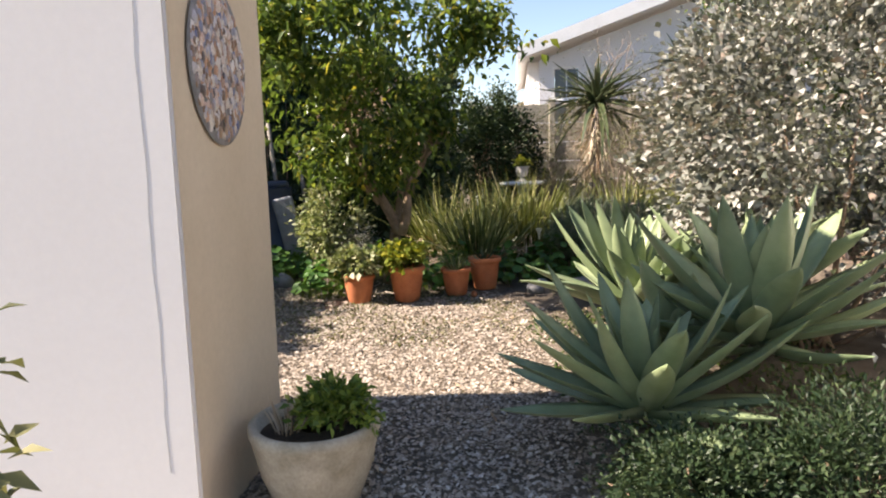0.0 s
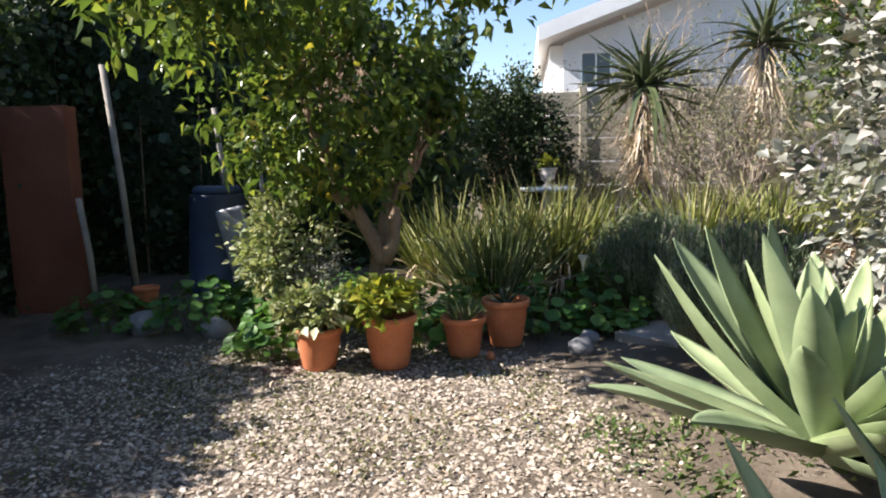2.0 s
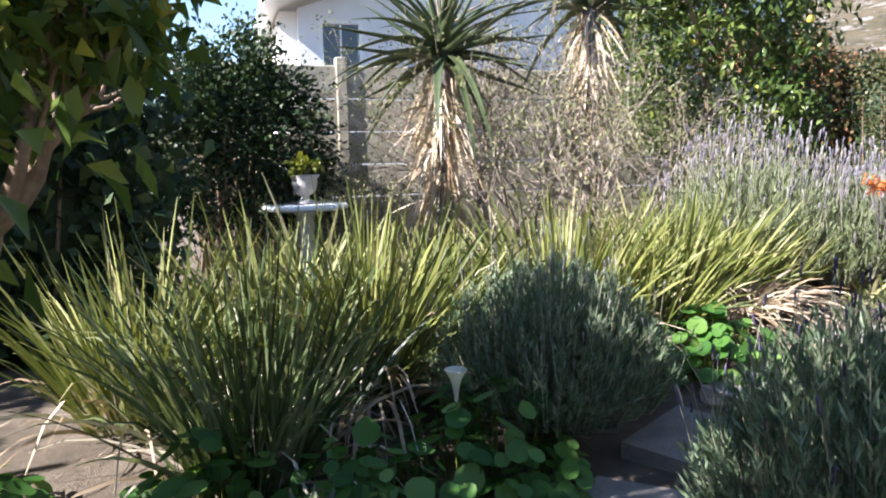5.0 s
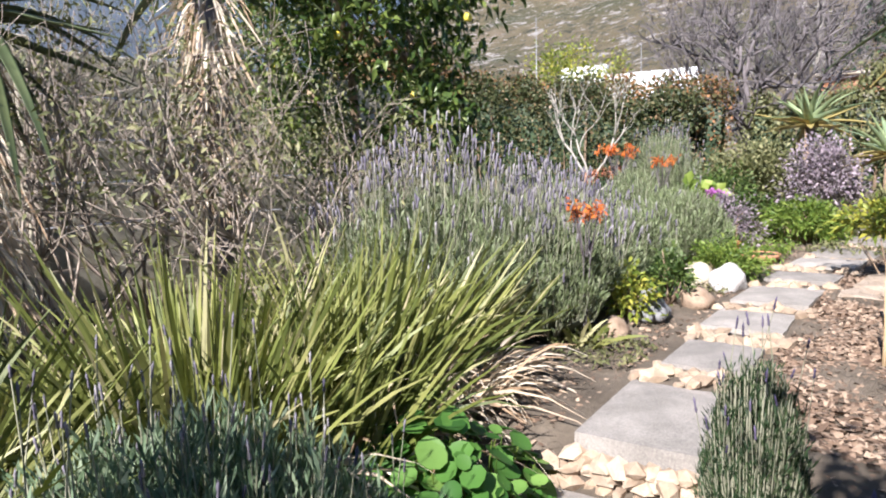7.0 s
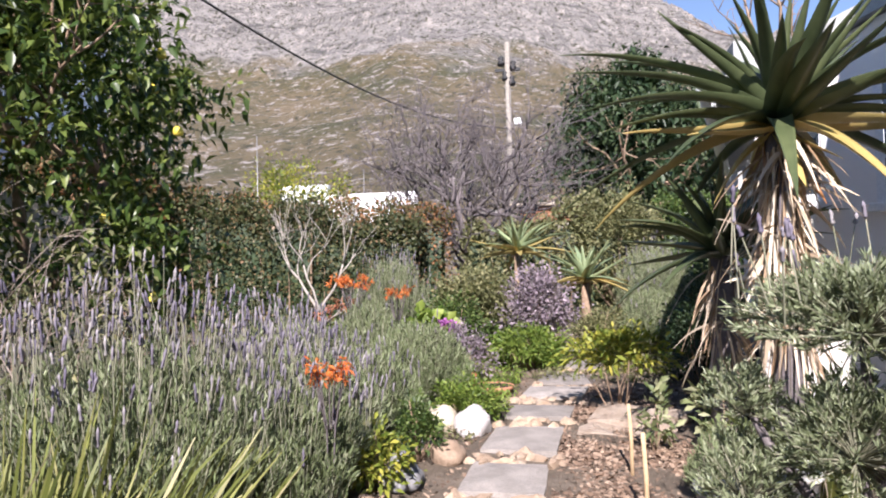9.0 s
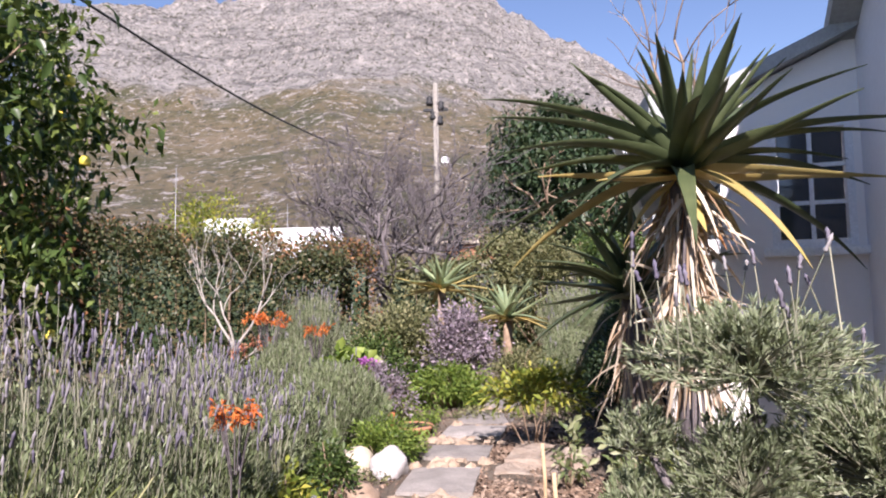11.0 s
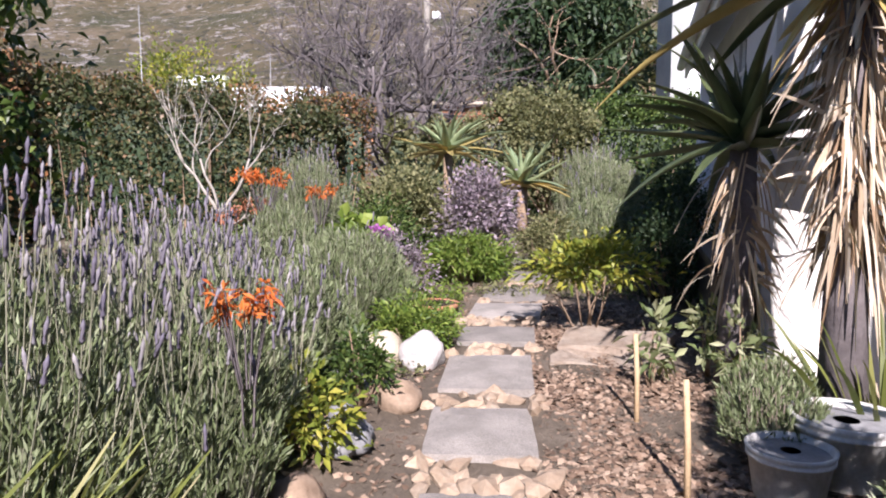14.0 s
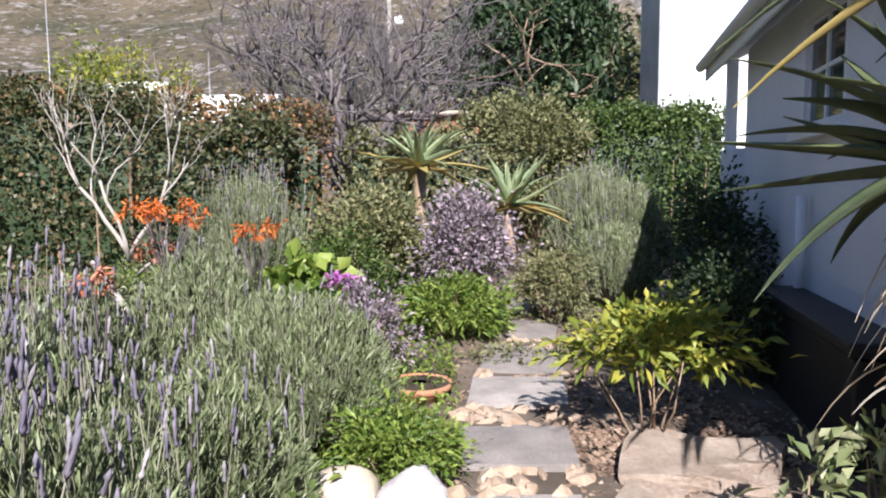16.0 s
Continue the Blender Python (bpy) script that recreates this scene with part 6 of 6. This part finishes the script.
for x, y, r, h, lab in ((5.13, 6.9, 0.15, 0.2, "small whitish weathered bucket filled with dry soil"), (5.3, 6.62, 0.2, 0.26, "wide whitish weathered bucket filled with dry soil")):
    lathed_pot("bucket", lab, x, y, gz(x, y) - 0.005, [(0, 0), (r * 0.74, 0.0), (r * 0.78, 0.01), (r * 0.94, h * 0.8), (r, h * 0.82), (r, h * 0.87), (r * 0.96, h * 0.88), (r, h * 0.93), (r * 1.03, h), (r * 0.94, h), (r * 0.9, h * 0.85), (0, h * 0.8)], "bucket_white", r * 0.905, h * 0.88, category="bucket", group="weathered buckets", fill="rock_grey", fill_label="pale dry soil")
strap_clump("strap_leaf_clump", "green strap leaves at the foot of the tree aloe", 5.55, 6.32, gz(5.55, 6.32), 0.25, 0.75, 70, "strap_leaf", 0.03, 0.3, bend=(0.1, 0.5), group="strap-leaved clumps")
lathed_pot("terracotta_bowl", "low wide terracotta bowl sunk in the bed", 8.2, 8.42, gz(8.2, 8.42) - 0.03, [(0, 0), (0.15, 0.0), (0.18, 0.07), (0.195, 0.08), (0.195, 0.11), (0.18, 0.11), (0.17, 0.08), (0, 0.07)], "brick_red", 0.182, 0.1)
lathed_pot("terracotta_pot", "small broken terracotta pot beside the bowl", 8.1, 8.68, gz(8.1, 8.68), pot_profile(0.11, 0.2), "terracotta", 0.095, 0.16, "terracotta pots")
# black box that fills the dark band along the wall's foot
t = thing("wall_foot_box", "long black box with a wider top against the house wall", "box", 7.95, 6.2, 0.45, rz=HOUSE_ANGLE)
part("body", soft_box(-0.9, 0.8, -0.1, 0.13, 0, 0.58, 0.03, 3), M["plain_black"], t, smooth=False)
part("lid", soft_box(-0.93, 0.83, -0.12, 0.16, 0.582, 0.65, 0.02, 2), M["plain_black"], t, smooth=False)
cal = thing("arum_lily", "single white arum lily flower on a stalk", "flower", 1.12, 8.0, gz(1.12, 8.0))
part("stalk", tube([(0, 0, 0), (0.01, 0, 0.25), (0.0, 0, 0.5)], [0.007, 0.006, 0.005], 6), M["bright_leaf"], cal)
part("flower", lathe([(0.006, 0.48), (0.012, 0.53), (0.022, 0.57), (0.045, 0.61)], 12), M["white_flower"], cal)

low_cover("weeds", "thin green weeds growing through the gravel", 5200, -2.2, 1.2, 5.4, 7.4, 0.04, "olive_leaf", 0.035)
low_cover("fallen_leaves", "dry fallen leaves lying on the gravel", 700, -2.4, 1.4, 3.2, 7.6, 0.06, "dead_leaf", 0.03)

# ---- path: slabs, risers ----
path = thing("garden_path", "stepping path of worn concrete slabs edged with rubble", "path", 0, 0, 0, kind="structure")
SLABS = [(1.4, 1.98, 7.35, 7.88, 0.17, 42), (2.05, 2.65, 7.65, 8.2, 0.235, 24), (2.72, 3.38, 7.83, 8.36, 0.30, 6), (3.45, 4.24, 7.79, 8.27, 0.50, 3), (4.52, 5.06, 7.82, 8.24, 0.51, 0), (5.36, 5.95, 7.78, 8.26, 0.515, 0), (6.18, 6.9, 7.73, 8.24, 0.53, -2), (7.14, 7.66, 7.66, 8.18, 0.545, -3), (7.95, 8.5, 7.55, 8.12, 0.55, -6), (8.6, 9.24, 7.45, 8.0, 0.56, -8), (9.5, 10.0, 7.35, 7.85, 0.57, -12), (10.2, 10.8, 7.2, 7.7, 0.58, -14)]
for i, (x0, x1, y0, y1, z, turn) in enumerate(SLABS):
    bm = bmesh.new()
    w, h = (x1 - x0) / 2, (y1 - y0) / 2
    box(bm, -w, w, -h, h, -0.09, 0)
    bmesh.ops.subdivide_edges(bm, edges=bm.edges[:], cuts=3, use_grid_fill=True)
    for v in bm.verts:
        k = noise.noise(Vector((v.co.x * 6 + i * 7, v.co.y * 6, v.co.z)))
        edge_k = max(abs(v.co.x) / w, abs(v.co.y) / h)
        v.co.x, v.co.y, v.co.z = v.co.x * (1 + 0.025 * k), v.co.y * (1 - 0.03 * k), v.co.z + 0.006 * k - (0.012 if edge_k > 0.98 and v.co.z > -0.01 else 0)
    ob = part("slab", bm, M["slab"], path, smooth=False)
    ob.matrix_basis = pose((x0 + x1) / 2, (y0 + y1) / 2, max(z, gz((x0 + x1) / 2, (y0 + y1) / 2) + 0.035), rng.normal() * 1.0, rng.normal() * 1.0, turn)
stone_meshes = []
for k in range(10):
    bm = lump(0.062 * rng.uniform(0.6, 1.5), 0.05 * rng.uniform(0.6, 1.4), 0.04, 0.3, 40 + k, 1)
    me = bpy.data.meshes.new("stone")
    bm.to_mesh(me)
    bm.free()
    me.materials.append(M["riser"])
    stone_meshes.append(me)
for (a, b) in zip(SLABS[1:], SLABS[2:]):
    x0, x1 = a[1] + 0.02, b[0] - 0.02
    ya, yb = (a[2] + b[2]) / 2 - 0.05, (a[3] + b[3]) / 2 + 0.05
    for k in range(int(14 + 46 * max(0.05, x1 - x0))):
        x, y = rng.uniform(x0 - 0.03, x1 + 0.03), rng.uniform(ya, yb)
        ob = part("stone", stone_meshes[int(rng.integers(0, 10))], M["riser"], path, smooth=False)
        s = rng.uniform(0.6, 1.25)
        ob.matrix_basis = pose(x, y, (a[4] + b[4]) / 2 - 0.02 + rng.uniform(-0.015, 0.012), rng.normal() * 12, rng.normal() * 12, rng.uniform(0, 360)) @ Matrix.Scale(s, 4)
for k in range(26):
    ob = part("stone", stone_meshes[int(rng.integers(0, 10))], M["riser"], path, smooth=False)
    ob.matrix_basis = pose(3.42 + rng.uniform(-0.03, 0.02), 7.8 + 0.5 * (k % 9) / 8 + rng.normal() * 0.01, 0.30 + 0.055 * (k // 9), rng.normal() * 10, rng.normal() * 10, rng.uniform(0, 360)) @ Matrix.Scale(rng.uniform(0.8, 1.1), 4)
rs = thing("stone_slab", "rough pale sandstone slab lying beside the path", "stone", 7.08, 7.2, gz(7.08, 7.2) + 0.02)
bm = bmesh.new()
box(bm, -0.26, 0.26, -0.33, 0.3, -0.06, 0.05)
bmesh.ops.subdivide_edges(bm, edges=bm.edges[:], cuts=4, use_grid_fill=True)
for v in bm.verts:
    v.co += Vector((noise.noise(v.co * 5), noise.noise(v.co * 5 + Vector((9, 0, 0))), 0.5 * noise.noise(v.co * 5 + Vector((0, 9, 0))))) * 0.1
upper = part("stone", bm, M["sandstone"], rs, smooth=False)
upper.matrix_basis = pose(0.1, -0.06, 0, 3, -2, -16)
part("stone", upper.data, M["sandstone"], rs, smooth=False).matrix_basis = pose(-0.2, 0.06, -0.05, -2, 2, 165) @ Matrix.Scale(0.85, 4)


# ---- loose ground cover ----
def pebbles(name, label, n, where, size, mat, flat, category):
    pts = where(n)
    n = len(pts)
    z = ground_z(pts[:, 0], pts[:, 1])
    s = size * rng.uniform(0.5, 1.5, n)[:, None]
    base = np.array([[1, 0, 0], [0.3, 0.9, 0], [-0.8, 0.6, 0], [-0.7, -0.7, 0], [0.5, -0.85, 0], [0.1, 0.05, 1], [0, 0, -0.6]])
    a = rng.uniform(0, 6.283, n)[:, None]
    jit = base[None] * rng.uniform(0.7, 1.3, (n, 7, 3))
    x = jit[..., 0] * np.cos(a) * 1.25 - jit[..., 1] * np.sin(a) * 0.8
    y = jit[..., 0] * np.sin(a) * 1.25 + jit[..., 1] * np.cos(a) * 0.8
    tilt = rng.normal(size=(n, 2)) * 0.35
    zz = jit[..., 2] * flat + x * tilt[:, :1] + y * tilt[:, 1:]
    v = np.stack([x * s + pts[:, :1], y * s + pts[:, 1:2], zz * s + z[:, None] + s * flat * 0.3], -1).reshape(-1, 3)
    f = []
    for k in range(5):
        j = (k + 1) % 5
        f += [[k, j, 5]]
    ob = part(name, (v, (np.arange(n)[:, None, None] * 7 + np.array(f)).reshape(-1, 3)), M[mat], None, label, smooth=False)
    tagged(ob, category=category, kind="stuff")


def yard_area(n):
    p = np.stack([rng.uniform(-4.0, 2.2, n), rng.uniform(1.6, 8.0, n)], 1)
    edge_x = np.interp(p[:, 1], [1.6, 3, 4.6, 6.0, 7.2, 8], [0.9, 0.9, 1.0, 0.95, 0.6, -0.2])
    shy = np.clip((-1.5 - p[:, 0]) * 0.5, 0, 0.75) + np.clip((p[:, 1] - 6.9) * 0.7, 0, 0.7)
    return p[(p[:, 0] < edge_x + rng.normal(size=n) * 0.16) & (rng.random(n) > shy)]


def bed_area(n):
    p = np.stack([rng.uniform(3.0, 10.0, n), rng.uniform(6.4, 8.9, n)], 1)
    return p[np.abs(p[:, 1] - 8.0 + (p[:, 0] - 6) * 0.06) > 0.24]


def right_bed(n):
    p = np.stack([rng.uniform(3.8, 8.5, n), rng.uniform(6.6, 7.75, n)], 1)
    return p


pebbles("gravel", "pale brown and grey loose garden gravel", 92000, yard_area, 0.0118, "gravel", 0.5, "gravel")
pebbles("bark_chips", "brown bark chips and dry leaves on the bed", 14000, right_bed, 0.016, "mulch", 0.18, "mulch")
pebbles("litter", "small stones and dry leaf litter along the path", 9000, bed_area, 0.012, "mulch", 0.35, "litter")
